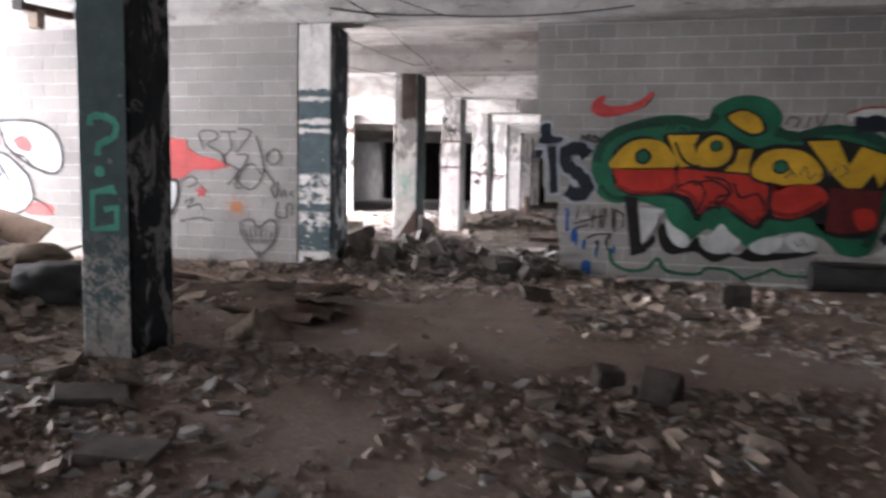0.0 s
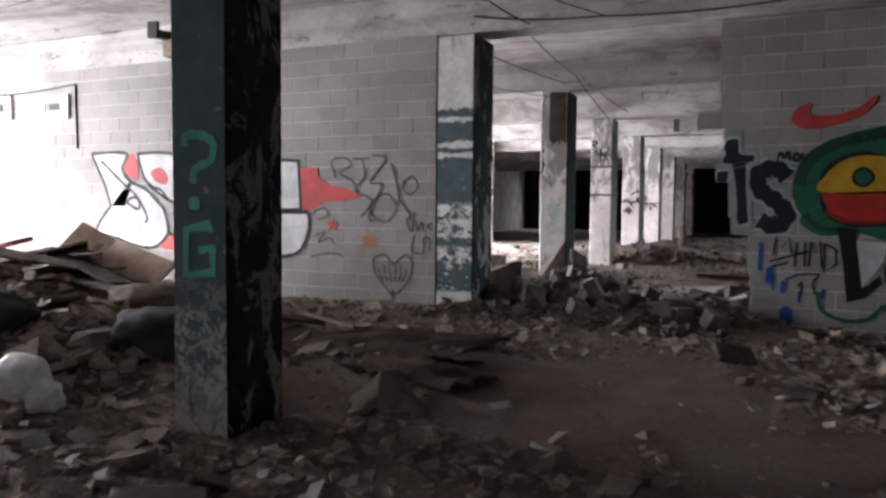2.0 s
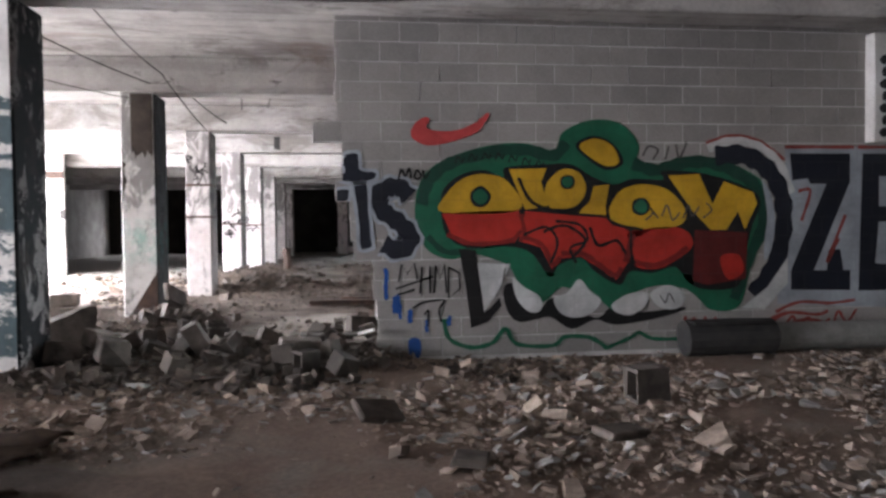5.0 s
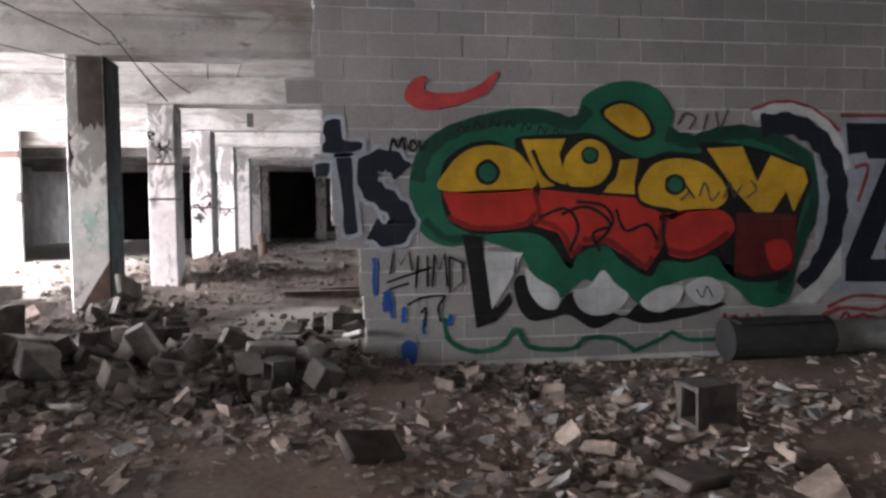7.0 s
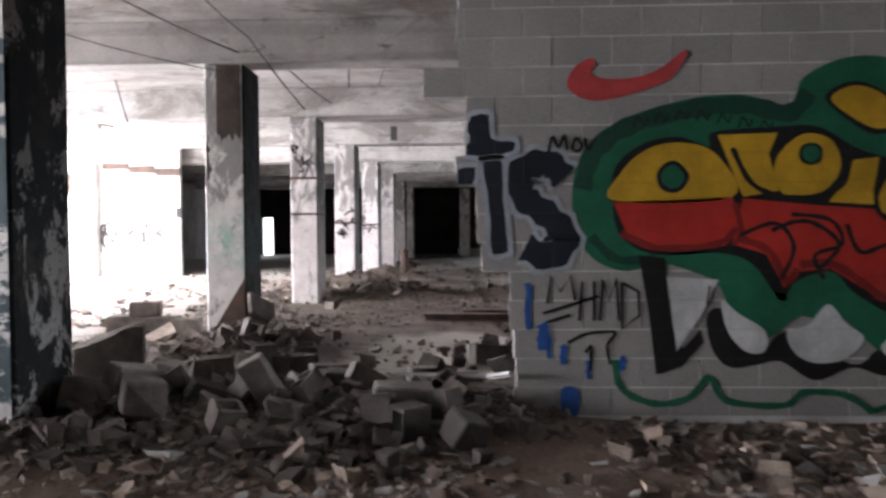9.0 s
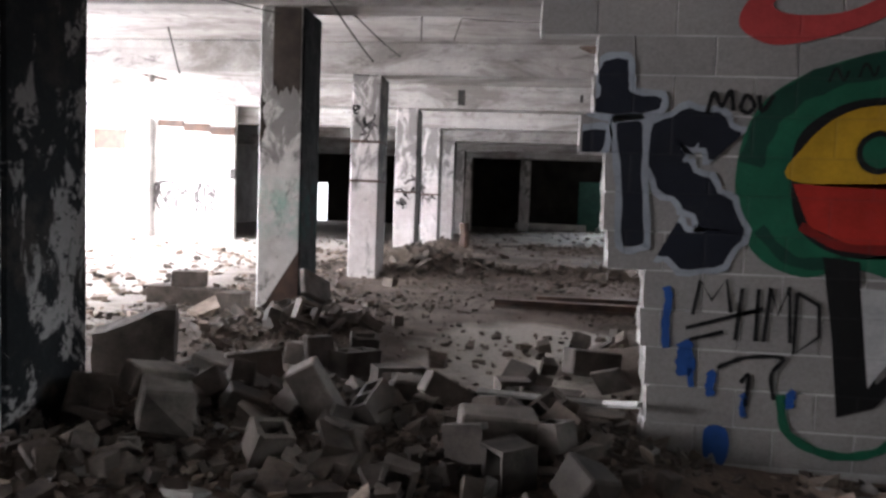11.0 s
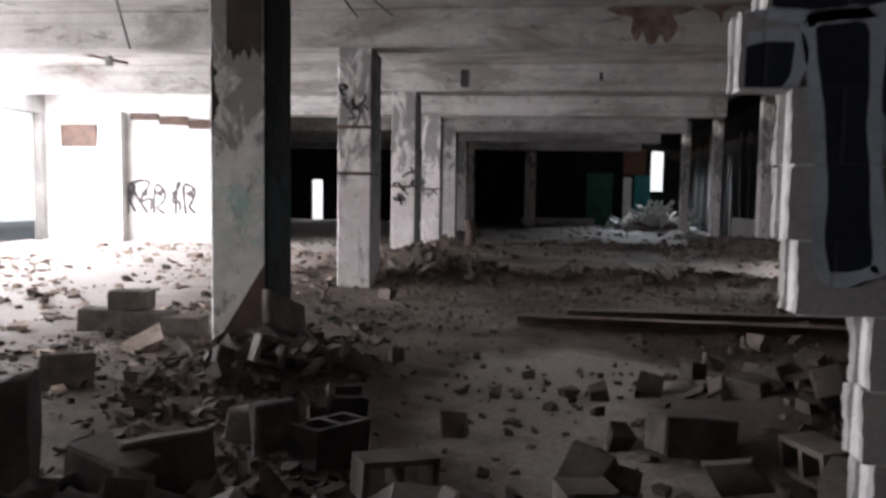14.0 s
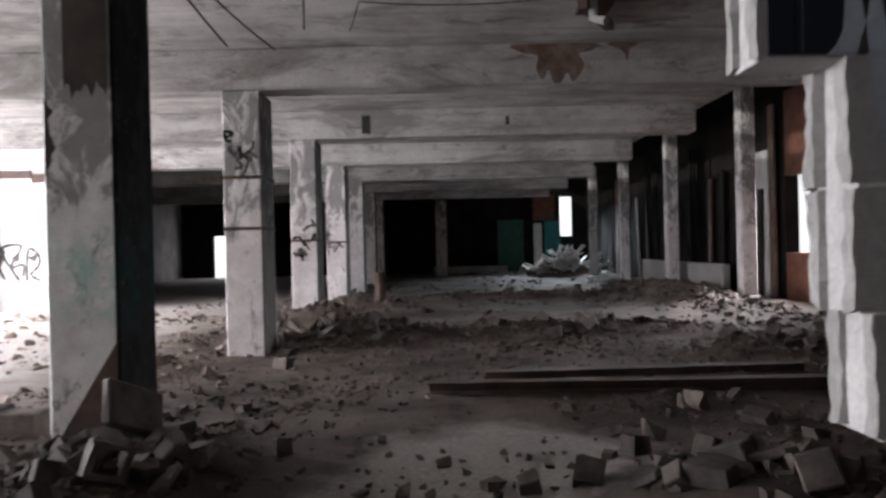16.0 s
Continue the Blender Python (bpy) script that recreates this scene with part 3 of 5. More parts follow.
col1_graffiti = graffiti("graffiti_sign", "turquoise question mark and letter on the painted column")


def trim_to_wall(parent):
    """Take away the paint that would hang past the ragged end of the block courses."""
    for ob in parent.children:
        bm = bmesh.new()
        bm.from_mesh(ob.data)
        for k in range(len(ENDS)):
            bmesh.ops.bisect_plane(bm, geom=bm.verts[:] + bm.edges[:] + bm.faces[:], plane_co=(0, 0, BASE + k * COURSE), plane_no=(0, 0, 1))
        for e in set(ENDS):
            bmesh.ops.bisect_plane(bm, geom=bm.verts[:] + bm.edges[:] + bm.faces[:], plane_co=(e + 0.012, 0, 0), plane_no=(1, 0, 0))
        gone = [f for f in bm.faces if f.calc_center_median().x < ENDS[min(max(int((f.calc_center_median().z - BASE) / COURSE), 0), 19)] + 0.012]
        bmesh.ops.delete(bm, geom=gone, context="FACES")
        bm.to_mesh(ob.data)
        bm.free()


blob("green_halo", mural, P_GREEN, 0, 10.85, [(0.53, 1.5), (0.6, 1.85), (0.84, 2.06), (1.29, 2.2), (1.66, 2.23), (1.99, 2.16), (2.08, 2.34), (2.37, 2.47), (2.7, 2.44), (2.91, 2.22), (2.88, 1.99), (3.08, 1.92), (3.35, 2.08), (3.7, 2.09), (4.07, 1.97), (4.36, 1.76), (4.39, 1.38), (4.19, 0.95), (4.04, 0.49), (3.72, 0.45), (3.51, 0.63), (3.16, 0.82), (2.76, 0.74), (2.17, 0.71), (1.56, 0.95), (1.15, 1.09), (0.88, 1.04), (0.63, 1.17)])
blob("black_letter_back", mural, P_BLACK, 1, 10.85, [(0.8, 1.54), (0.83, 1.76), (1.02, 1.91), (1.25, 1.95), (1.45, 1.88), (1.48, 1.98), (1.89, 2.01), (2.17, 2.01), (2.42, 1.87), (2.63, 1.8), (2.85, 1.86), (3.17, 1.85), (3.17, 1.94), (3.6, 1.92), (4.09, 1.78), (4.28, 1.62), (4.18, 1.33), (4.11, 1.04), (4.03, 0.71), (3.67, 0.67), (3.46, 0.75), (3.31, 0.92), (3.06, 0.86), (2.81, 0.88), (2.69, 0.74), (2.42, 0.89), (2.27, 1.03), (2.03, 0.96), (1.94, 0.83), (1.75, 1.08), (1.52, 1.16), (1.1, 1.15), (0.86, 1.28)])
blob("yellow_letter_o", mural, P_YELLOW, 2, 10.85, [(0.82, 1.52), (0.86, 1.71), (1.04, 1.87), (1.27, 1.91), (1.5, 1.83), (1.61, 1.54)])
blob("red_letter_o", mural, P_RED, 2, 10.85, [(0.81, 1.51), (1.61, 1.54), (1.66, 1.31), (1.56, 1.21), (1.19, 1.18), (0.9, 1.3)], True)
blob("yellow_letter_r", mural, P_YELLOW, 2, 10.85, [(1.51, 1.96), (1.91, 1.97), (1.85, 1.83), (1.92, 1.58), (1.68, 1.54)], True)
blob("yellow_bowl_r", mural, P_YELLOW, 2.3, 10.85, [(1.92, 1.83), (2.08, 1.96), (2.26, 1.92), (2.33, 1.74), (2.22, 1.58), (1.99, 1.53), (1.89, 1.67)])
blob("yellow_letter_i", mural, P_YELLOW, 2, 10.85, [(2.39, 1.78), (2.58, 1.8), (2.56, 1.48), (2.25, 1.5), (2.34, 1.62)], True)
blob("red_letter_r", mural, P_RED, 2, 10.85, [(1.68, 1.53), (2.17, 1.48), (2.56, 1.45), (2.81, 1.3), (3.05, 1.32), (2.81, 1.21), (2.78, 0.97), (2.66, 0.8), (2.46, 0.93), (2.27, 1.05), (2.03, 1.03), (1.96, 0.92), (1.84, 1.15), (1.61, 1.22)], True)
blob("yellow_letter_a", mural, P_YELLOW, 2, 10.85, [(2.58, 1.44), (2.68, 1.71), (2.93, 1.8), (3.23, 1.74), (3.43, 1.52), (3.35, 1.36), (2.95, 1.33)])
blob("red_letter_a", mural, P_RED, 2, 10.85, [(2.81, 1.3), (3.35, 1.34), (3.51, 1.15), (3.26, 0.96), (3.06, 0.9), (2.86, 0.95), (2.83, 1.16)])
blob("yellow_letter_n", mural, P_YELLOW, 2, 10.85, [(3.23, 1.89), (3.58, 1.91), (3.73, 1.59), (3.86, 1.83), (4.2, 1.71), (4.24, 1.59), (4.1, 1.31), (4.02, 1.5), (3.89, 1.31), (3.71, 1.31), (3.5, 1.52)], True)
blob("red_letter_n", mural, P_DARKRED, 2, 10.85, [(3.53, 1.31), (4.13, 1.28), (4.11, 0.78), (3.67, 0.72), (3.51, 0.77)], True)
blob("red_patch", mural, P_RED, 3, 10.85, [(3.82, 1.02), (4.03, 1.04), (4.08, 0.85), (3.9, 0.78)])
blob("black_crown", mural, P_BLACK, 1, 10.85, [(2.22, 2.21), (2.41, 2.31), (2.63, 2.22), (2.74, 2.03), (2.56, 1.95), (2.37, 2.05)])
blob("yellow_crown", mural, P_YELLOW, 2, 10.85, [(2.26, 2.2), (2.42, 2.28), (2.61, 2.21), (2.69, 2.04), (2.56, 1.99), (2.38, 2.08)])
blob("black_eye_o", mural, P_BLACK, 3, 10.85, [(1.32, 1.68), (1.28, 1.6), (1.21, 1.57), (1.13, 1.6), (1.1, 1.68), (1.13, 1.75), (1.21, 1.79), (1.28, 1.75)])
blob("green_eye_o", mural, P_GREEN, 4, 10.85, [(1.29, 1.68), (1.26, 1.62), (1.21, 1.6), (1.15, 1.63), (1.13, 1.68), (1.15, 1.73), (1.21, 1.76), (1.26, 1.73)])
blob("black_eye_r", mural, P_BLACK, 3, 10.85, [(2.21, 1.83), (2.19, 1.77), (2.13, 1.75), (2.07, 1.77), (2.05, 1.83), (2.07, 1.88), (2.13, 1.9), (2.19, 1.88)])
blob("green_eye_r", mural, P_GREEN, 4, 10.85, [(2.19, 1.83), (2.17, 1.79), (2.13, 1.77), (2.09, 1.79), (2.07, 1.83), (2.09, 1.87), (2.13, 1.88), (2.17, 1.87)])
blob("black_eye_a", mural, P_BLACK, 3, 10.85, [(3.03, 1.56), (3.0, 1.5), (2.93, 1.47), (2.85, 1.5), (2.83, 1.56), (2.85, 1.63), (2.93, 1.66), (3.0, 1.63)])
blob("green_eye_a", mural, P_GREEN, 4, 10.85, [(3.0, 1.56), (2.98, 1.51), (2.93, 1.5), (2.88, 1.52), (2.85, 1.56), (2.88, 1.61), (2.93, 1.64), (2.98, 1.61)])
stroke("letter_line", mural, P_BLACK, 3, 10.85, [(1.61, 1.87), (1.75, 1.62), (2.03, 1.53), (2.32, 1.6), (2.39, 1.8)], 0.035)
stroke("letter_line", mural, P_BLACK, 3, 10.85, [(2.6, 1.8), (2.56, 1.53), (2.63, 1.39), (2.95, 1.32)], 0.035)
stroke("letter_line", mural, P_BLACK, 3, 10.85, [(1.87, 1.31), (2.03, 1.37), (2.17, 1.35), (2.32, 1.21), (2.17, 1.03)], 0.03)
stroke("letter_line", mural, P_BLACK, 3, 10.85, [(2.37, 1.35), (2.46, 1.16), (2.66, 1.21), (2.76, 1.07)], 0.03)
blob("black_fang", mural, P_BLACK, 1, 10.85, [(0.98, 1.15), (1.16, 1.13), (1.2, 0.78), (1.28, 0.51), (1.4, 0.64), (1.42, 0.55), (1.28, 0.39), (1.1, 0.33), (1.05, 0.74)], True)
blob("green_drip", mural, P_GREEN, 1, 10.85, [(1.17, 1.14), (1.56, 1.15), (1.89, 0.9), (2.17, 0.89), (2.66, 0.74), (3.06, 0.87), (3.46, 0.84), (3.49, 0.68), (3.16, 0.73), (2.86, 0.65), (2.66, 0.46), (2.37, 0.7), (2.25, 0.82), (2.03, 0.71), (1.84, 0.58), (1.61, 0.77), (1.49, 0.97)])
blob("white_fang", mural, P_WHITE, 2, 10.85, [(1.17, 1.0), (1.52, 0.98), (1.4, 0.73), (1.24, 0.49)], True)
blob("black_tooth_shadow", mural, P_BLACK, 0.5, 10.85, [(1.44, 0.73), (1.56, 0.77), (1.79, 0.49), (1.98, 0.62), (2.42, 0.4), (2.61, 0.51), (2.96, 0.45), (3.36, 0.49), (3.41, 0.46), (3.11, 0.38), (2.66, 0.32), (2.42, 0.38), (2.17, 0.29), (1.94, 0.42), (1.79, 0.4), (1.6, 0.38), (1.48, 0.5)])
blob("white_tooth", mural, P_WHITE, 2, 10.85, [(1.54, 0.84), (1.65, 0.75), (1.83, 0.63), (1.83, 0.49), (1.7, 0.49), (1.58, 0.63)])
blob("white_tooth", mural, P_WHITE, 2, 10.85, [(1.98, 0.62), (2.12, 0.67), (2.25, 0.81), (2.37, 0.68), (2.49, 0.58), (2.37, 0.44), (2.17, 0.41), (2.03, 0.48)])
blob("white_tooth", mural, P_WHITE, 2, 10.85, [(2.61, 0.54), (2.81, 0.65), (3.01, 0.64), (2.96, 0.5), (2.81, 0.42), (2.66, 0.45)])
blob("white_tooth", mural, P_WHITE, 2, 10.85, [(3.03, 0.64), (3.21, 0.73), (3.36, 0.68), (3.42, 0.56), (3.31, 0.47), (3.13, 0.5)])
stroke("green_line", mural, P_GREEN, 1, 10.85, [(0.82, 0.43), (0.87, 0.23), (1.09, 0.13), (1.32, 0.17), (1.46, 0.31), (1.58, 0.15), (1.96, 0.12), (2.1, 0.21), (2.37, 0.19), (2.56, 0.07)], 0.045)
stroke("green_line", mural, P_GREEN, 1, 10.85, [(2.56, 0.08), (2.81, 0.18), (2.91, 0.23), (3.06, 0.16), (3.37, 0.15)], 0.04)
blob("black_t_bar", letters_ts, P_NAVY, 1, 10.85, [(-0.22, 1.91), (-0.18, 1.95), (-0.2, 2.02), (-0.16, 2.12), (-0.03, 2.13), (-0.01, 2.02), (0.01, 1.96), (0.15, 1.94), (0.13, 1.85), (-0.07, 1.82), (-0.21, 1.84)])
blob("black_t_stem", letters_ts, P_NAVY, 1, 10.85, [(-0.1, 1.81), (0.06, 1.81), (0.08, 1.54), (0.11, 1.2), (0.09, 1.16), (-0.03, 1.16), (-0.05, 1.46)], True)
blob("black_t_side", letters_ts, P_NAVY, 1, 10.85, [(-0.28, 1.76), (-0.12, 1.77), (-0.14, 1.63), (-0.27, 1.61)])
stroke("white_s_outline", letters_ts, P_PALE, 0.4, 10.85, [(0.48, 1.68), (0.36, 1.78), (0.19, 1.73), (0.2, 1.56), (0.37, 1.42), (0.49, 1.27), (0.38, 1.14), (0.21, 1.21)], 0.25)
stroke("black_s", letters_ts, P_NAVY, 1, 10.85, [(0.48, 1.68), (0.36, 1.78), (0.19, 1.73), (0.2, 1.56), (0.37, 1.42), (0.49, 1.27), (0.38, 1.14), (0.21, 1.21)], 0.18)
stroke("white_outline", letters_ts, P_PALE, 1.5, 10.85, [(-0.22, 1.91), (-0.18, 1.95), (-0.2, 2.02), (-0.16, 2.12), (-0.03, 2.13), (-0.01, 2.02), (0.01, 1.96), (0.15, 1.94), (0.13, 1.85), (-0.07, 1.82), (-0.21, 1.84), (-0.22, 1.91)], 0.035)
stroke("white_outline", letters_ts, P_PALE, 1.5, 10.85, [(-0.1, 1.81), (0.06, 1.81), (0.08, 1.54), (0.11, 1.2), (0.09, 1.16), (-0.03, 1.16), (-0.05, 1.46), (-0.1, 1.81)], 0.035)
stroke("white_outline", letters_ts, P_PALE, 1.5, 10.85, [(-0.28, 1.76), (-0.12, 1.77), (-0.14, 1.63), (-0.27, 1.61), (-0.28, 1.76)], 0.035)
stroke("tag_stroke", tag_red, P_RUSTRED, 1, 10.85, [(3.42, 0.39), (3.44, 0.24), (3.52, 0.36), (3.62, 0.22), (3.65, 0.38)], 0.035)
stroke("tag_stroke", tag_red, P_RUSTRED, 1, 10.85, [(3.67, 0.24), (3.77, 0.36), (3.75, 0.23)], 0.035)
stroke("tag_stroke", tag_red, P_RUSTRED, 1, 10.85, [(4.41, 0.34), (4.62, 0.4), (4.95, 0.37), (5.08, 0.41)], 0.035)
stroke("tag_stroke", tag_red, P_RUSTRED, 1, 10.85, [(4.57, 0.26), (4.84, 0.32), (5.08, 0.26)], 0.035)
stroke("tag_stroke", tag_red, P_RUSTRED, 1, 10.85, [(4.46, 0.41), (4.73, 0.51), (5.08, 0.49)], 0.035)
blob("red_arrow", red_tick, P_PINK, 1, 10.85, [(0.5, 2.34), (0.56, 2.44), (0.66, 2.49), (0.69, 2.45), (0.66, 2.39), (0.76, 2.35), (0.98, 2.36), (1.15, 2.43), (1.28, 2.53), (1.31, 2.51), (1.24, 2.4), (1.17, 2.33), (0.92, 2.24), (0.68, 2.2), (0.53, 2.26)])
stroke("tag_stroke", tag_black, P_BLACK, 1, 10.85, [(0.36, 0.82), (0.39, 1.0), (0.45, 0.9), (0.52, 1.01), (0.55, 0.84)], 0.02, True)
for line in ([(0.6, 0.97), (0.58, 0.7)], [(0.68, 0.97), (0.68, 0.7)], [(0.57, 0.83), (0.69, 0.86)], [(0.72, 0.7), (0.74, 0.98), (0.78, 0.84), (0.83, 0.99), (0.85, 0.7)], [(0.87, 0.96), (0.98, 0.9), (0.99, 0.74), (0.87, 0.64), (0.87, 0.96)], [(0.33, 0.75), (0.71, 0.87)], [(0.35, 0.69), (0.52, 0.74)]):
    stroke("tag_stroke", tag_black, P_BLACK, 1, 10.85, line, 0.02, True)
for line in ([(0.5, 0.55), (0.63, 0.61), (0.82, 0.62), (0.77, 0.53), (0.79, 0.4)], [(0.62, 0.48), (0.66, 0.52), (0.65, 0.36)], [(0.37, 1.85), (0.4, 1.96), (0.44, 1.89), (0.48, 1.97), (0.5, 1.87)], [(0.53, 1.88), (0.56, 1.95), (0.6, 1.9), (0.57, 1.86), (0.53, 1.88)], [(0.62, 1.95), (0.64, 1.87), (0.69, 1.95)]):
    stroke("tag_stroke", tag_black, P_BLACK, 1, 10.85, line, 0.022)
for x, top, foot, w in ((0.23, 0.96, 0.64, 0.04), (0.33, 0.68, 0.5, 0.075), (0.37, 0.6, 0.44, 0.03), (0.47, 0.53, 0.4, 0.045), (0.64, 0.42, 0.3, 0.03), (0.87, 0.45, 0.36, 0.045)):
    stroke("blue_drip", blue_marks, P_BLUE, 1, 10.85, [(x - 0.01, top), (x + 0.006, top * 0.8 + foot * 0.2), (x - 0.004, top * 0.4 + foot * 0.6), (x + 0.006, foot)], w)
blob("blue_spot", blue_marks, P_BLUE, 1, 10.85, [(0.45, 0.21), (0.5, 0.25), (0.57, 0.22), (0.58, 0.1), (0.54, 0.02), (0.5, 0.1), (0.46, 0.06)])

# red letters shaded towards their outlines, black overspray along the top of the halo
for line, w in (([(0.86, 1.3), (1.1, 1.2), (1.5, 1.22), (1.64, 1.33)], 0.045), ([(1.66, 1.26), (1.86, 1.17), (1.97, 0.97), (2.05, 1.05)], 0.05), ([(2.06, 1.08), (2.28, 1.08), (2.48, 0.95), (2.64, 0.84), (2.72, 0.92)], 0.055), ([(2.86, 0.98), (3.06, 0.94), (3.26, 1.0), (3.45, 1.13)], 0.06), ([(1.63, 1.5), (1.67, 1.3), (1.62, 1.22)], 0.04), ([(2.84, 1.28), (2.8, 1.12), (2.76, 0.98)], 0.07)):
    stroke("red_shade", mural, P_MAROON, 2.6, 10.85, line, w)
for line in ([(1.66, 1.28), (1.9, 1.36), (2.02, 1.2), (1.94, 0.98)], [(2.0, 1.42), (2.26, 1.38), (2.34, 1.22), (2.16, 1.14), (2.22, 0.98)], [(2.82, 1.3), (2.82, 1.1), (2.86, 0.96)]):
    stroke("letter_line", mural, P_BLACK, 3.2, 10.85, line, 0.028)
stroke("dark_overspray", mural, P_DARKGREEN, 0.4, 10.85, [(0.6, 1.6), (0.68, 1.84), (0.9, 2.02), (1.3, 2.13), (1.68, 2.16), (1.98, 2.1), (2.12, 2.24)], 0.12)
stroke("dark_overspray", mural, P_DARKGREEN, 0.4, 10.85, [(2.84, 2.02), (3.1, 1.95), (3.36, 2.02), (3.7, 2.03), (4.05, 1.9), (4.28, 1.7), (4.31, 1.36), (4.12, 0.94), (3.98, 0.56)], 0.13)
stroke("dark_overspray", mural, P_DARKGREEN, 0.45, 10.85, [(0.66, 1.28), (0.84, 1.12), (1.1, 1.13)], 0.06)
for k in range(7):
    x = 0.95 + k * 0.14
    z = 2.06 + 0.04 * math.sin(k * 0.7)
    stroke("black_overspray", mural, P_BLACK, 0.7, 10.85, [(x, z - 0.04), (x + 0.03, z + 0.03 + 0.02 * math.sin(k * 3.1)), (x + 0.07, z - 0.03), (x + 0.09, z + 0.02)], 0.014)
for line in ([(2.98, 1.42), (3.06, 1.5), (3.02, 1.56), (3.12, 1.44)], [(3.16, 1.46), (3.22, 1.58), (3.28, 1.42), (3.36, 1.5)], [(3.4, 1.44), (3.46, 1.58), (3.5, 1.46), (3.58, 1.56)], [(3.62, 1.44), (3.72, 1.52), (3.66, 1.6)]):
    stroke("tag_stroke", mural, P_TAG, 3.4, 10.85, line, 0.018)
for line in ([(1.46, 0.94), (1.44, 0.8)], [(3.14, 0.62), (3.2, 0.54), (3.24, 0.64), (3.3, 0.54)]):
    stroke("tag_stroke", mural, P_TAG, 3.4, 10.85, line, 0.014)
for line in ([(2.95, 2.1), (3.02, 2.2), (3.12, 2.16), (3.06, 2.06)], [(3.2, 2.06), (3.24, 2.2)], [(3.32, 2.22), (3.36, 2.08), (3.44, 2.24)]):
    stroke("tag_stroke", tag_black, P_TAG, 1, 10.85, line, 0.022)

# pale field, then the navy letters D, Z and E with maroon and white edges
blob("pale_field", letters_dz, P_PALE, 0.15, 10.85, [(4.48, 0.5), (4.5, 0.9), (4.62, 1.3), (4.56, 2.2), (5.32, 2.21), (5.46, 2.2), (5.95, 2.21), (5.96, 0.42), (5.2, 0.46)], True)
stroke("white_outline", letters_dz, P_WHITE, 0.3, 10.85, [(3.68, 2.18), (3.95, 2.26), (4.25, 2.21), (4.5, 2.02), (4.64, 1.7)], 0.09)
stroke("maroon_edge", letters_dz, P_RUSTRED, 0.1, 10.85, [(3.66, 2.24), (3.95, 2.32), (4.27, 2.26), (4.56, 2.06)], 0.03)
stroke("navy_arc", letters_dz, P_NAVY, 0.5, 10.85, [(3.76, 2.1), (4.08, 2.11), (4.36, 1.96), (4.53, 1.66), (4.54, 1.25), (4.41, 0.86), (4.2, 0.6)], 0.2)
blob("white_arc", letters_dz, P_PALE, 0.6, 10.85, [(4.3, 1.84), (4.4, 1.68), (4.45, 1.4), (4.41, 1.1), (4.33, 0.98), (4.33, 1.2), (4.36, 1.42), (4.34, 1.62)])
blob("white_foot", letters_dz, P_WHITE, 0.6, 10.85, [(4.06, 0.46), (4.34, 0.45), (4.6, 0.72), (4.6, 1.0), (4.36, 0.68)], True)
blob("navy_z_top", letters_dz, P_NAVY, 0.6, 10.85, [(4.62, 2.13), (5.33, 2.13), (5.33, 1.8), (4.86, 1.8), (4.83, 1.86), (4.65, 1.84)], True)
blob("navy_z_diagonal", letters_dz, P_NAVY, 0.8, 10.85, [(5.06, 1.82), (5.33, 1.82), (4.9, 0.84), (4.63, 0.84)], True)
blob("navy_z_foot", letters_dz, P_NAVY, 0.7, 10.85, [(4.64, 0.86), (5.34, 0.85), (5.34, 0.63), (4.64, 0.65)], True)
blob("navy_z_foot", letters_dz, P_NAVY, 0.75, 10.85, [(5.08, 1.08), (5.22, 1.08), (5.26, 0.84), (5.06, 0.84)], True)
blob("navy_e_stem", letters_dz, P_NAVY, 0.6, 10.85, [(5.48, 2.13), (5.92, 2.13), (5.92, 1.8), (5.84, 1.8), (5.8, 1.88), (5.68, 1.88), (5.68, 1.55), (5.8, 1.55), (5.8, 1.38), (5.68, 1.38), (5.64, 0.92), (5.9, 0.9), (5.9, 0.62), (5.44, 0.62)], True)
for line in ([(4.56, 2.2), (5.38, 2.2)], [(5.42, 2.2), (5.94, 2.2)], [(4.72, 1.72), (4.86, 1.72), (4.76, 1.4)], [(5.28, 1.46), (5.06, 0.94), (5.2, 1.2)]):
    stroke("maroon_edge", letters_dz, P_RUSTRED, 0.9, 10.85, line, 0.035)
for line in ([(4.41, 0.3), (4.62, 0.4), (4.95, 0.37), (5.08, 0.41)], [(4.57, 0.26), (4.66, 0.36), (4.72, 0.26), (4.84, 0.34), (4.94, 0.24), (5.1, 0.32)], [(4.46, 0.41), (4.73, 0.51), (5.08, 0.49), (5.4, 0.52)], [(5.14, 0.24), (5.2, 0.4), (5.3, 0.28), (5.42, 0.42)]):
    stroke("tag_stroke", tag_red, P_RUSTRED, 1.2, 10.85, line, 0.03)

# letters of the other block wall: fills, black outlines, red flashes
TOP_A = [(-9.4, 2.11), (-8.67, 2.1), (-8.76, 1.87), (-8.56, 1.66), (-8.7, 1.3), (-9.0, 1.3), (-9.12, 1.62)]
FOOT_A = [(-8.6, 1.68), (-8.26, 1.54), (-7.92, 1.26), (-7.85, 0.92), (-8.08, 0.7), (-8.39, 0.68), (-8.9, 0.8), (-9.31, 0.92), (-9.0, 1.3)]
OUT_B = [(-8.44, 2.09), (-7.79, 2.08), (-7.4, 1.88), (-7.3, 1.5), (-7.45, 1.3), (-7.84, 1.4), (-8.25, 1.66), (-8.37, 1.89)]
OUT_I = [(-6.04, 1.96), (-5.52, 1.93), (-5.48, 1.27), (-6.04, 1.25)]
OUT_U = [(-6.04, 1.23), (-5.36, 1.24), (-5.35, 1.03), (-5.44, 0.79), (-5.6, 0.66), (-6.04, 0.6)]
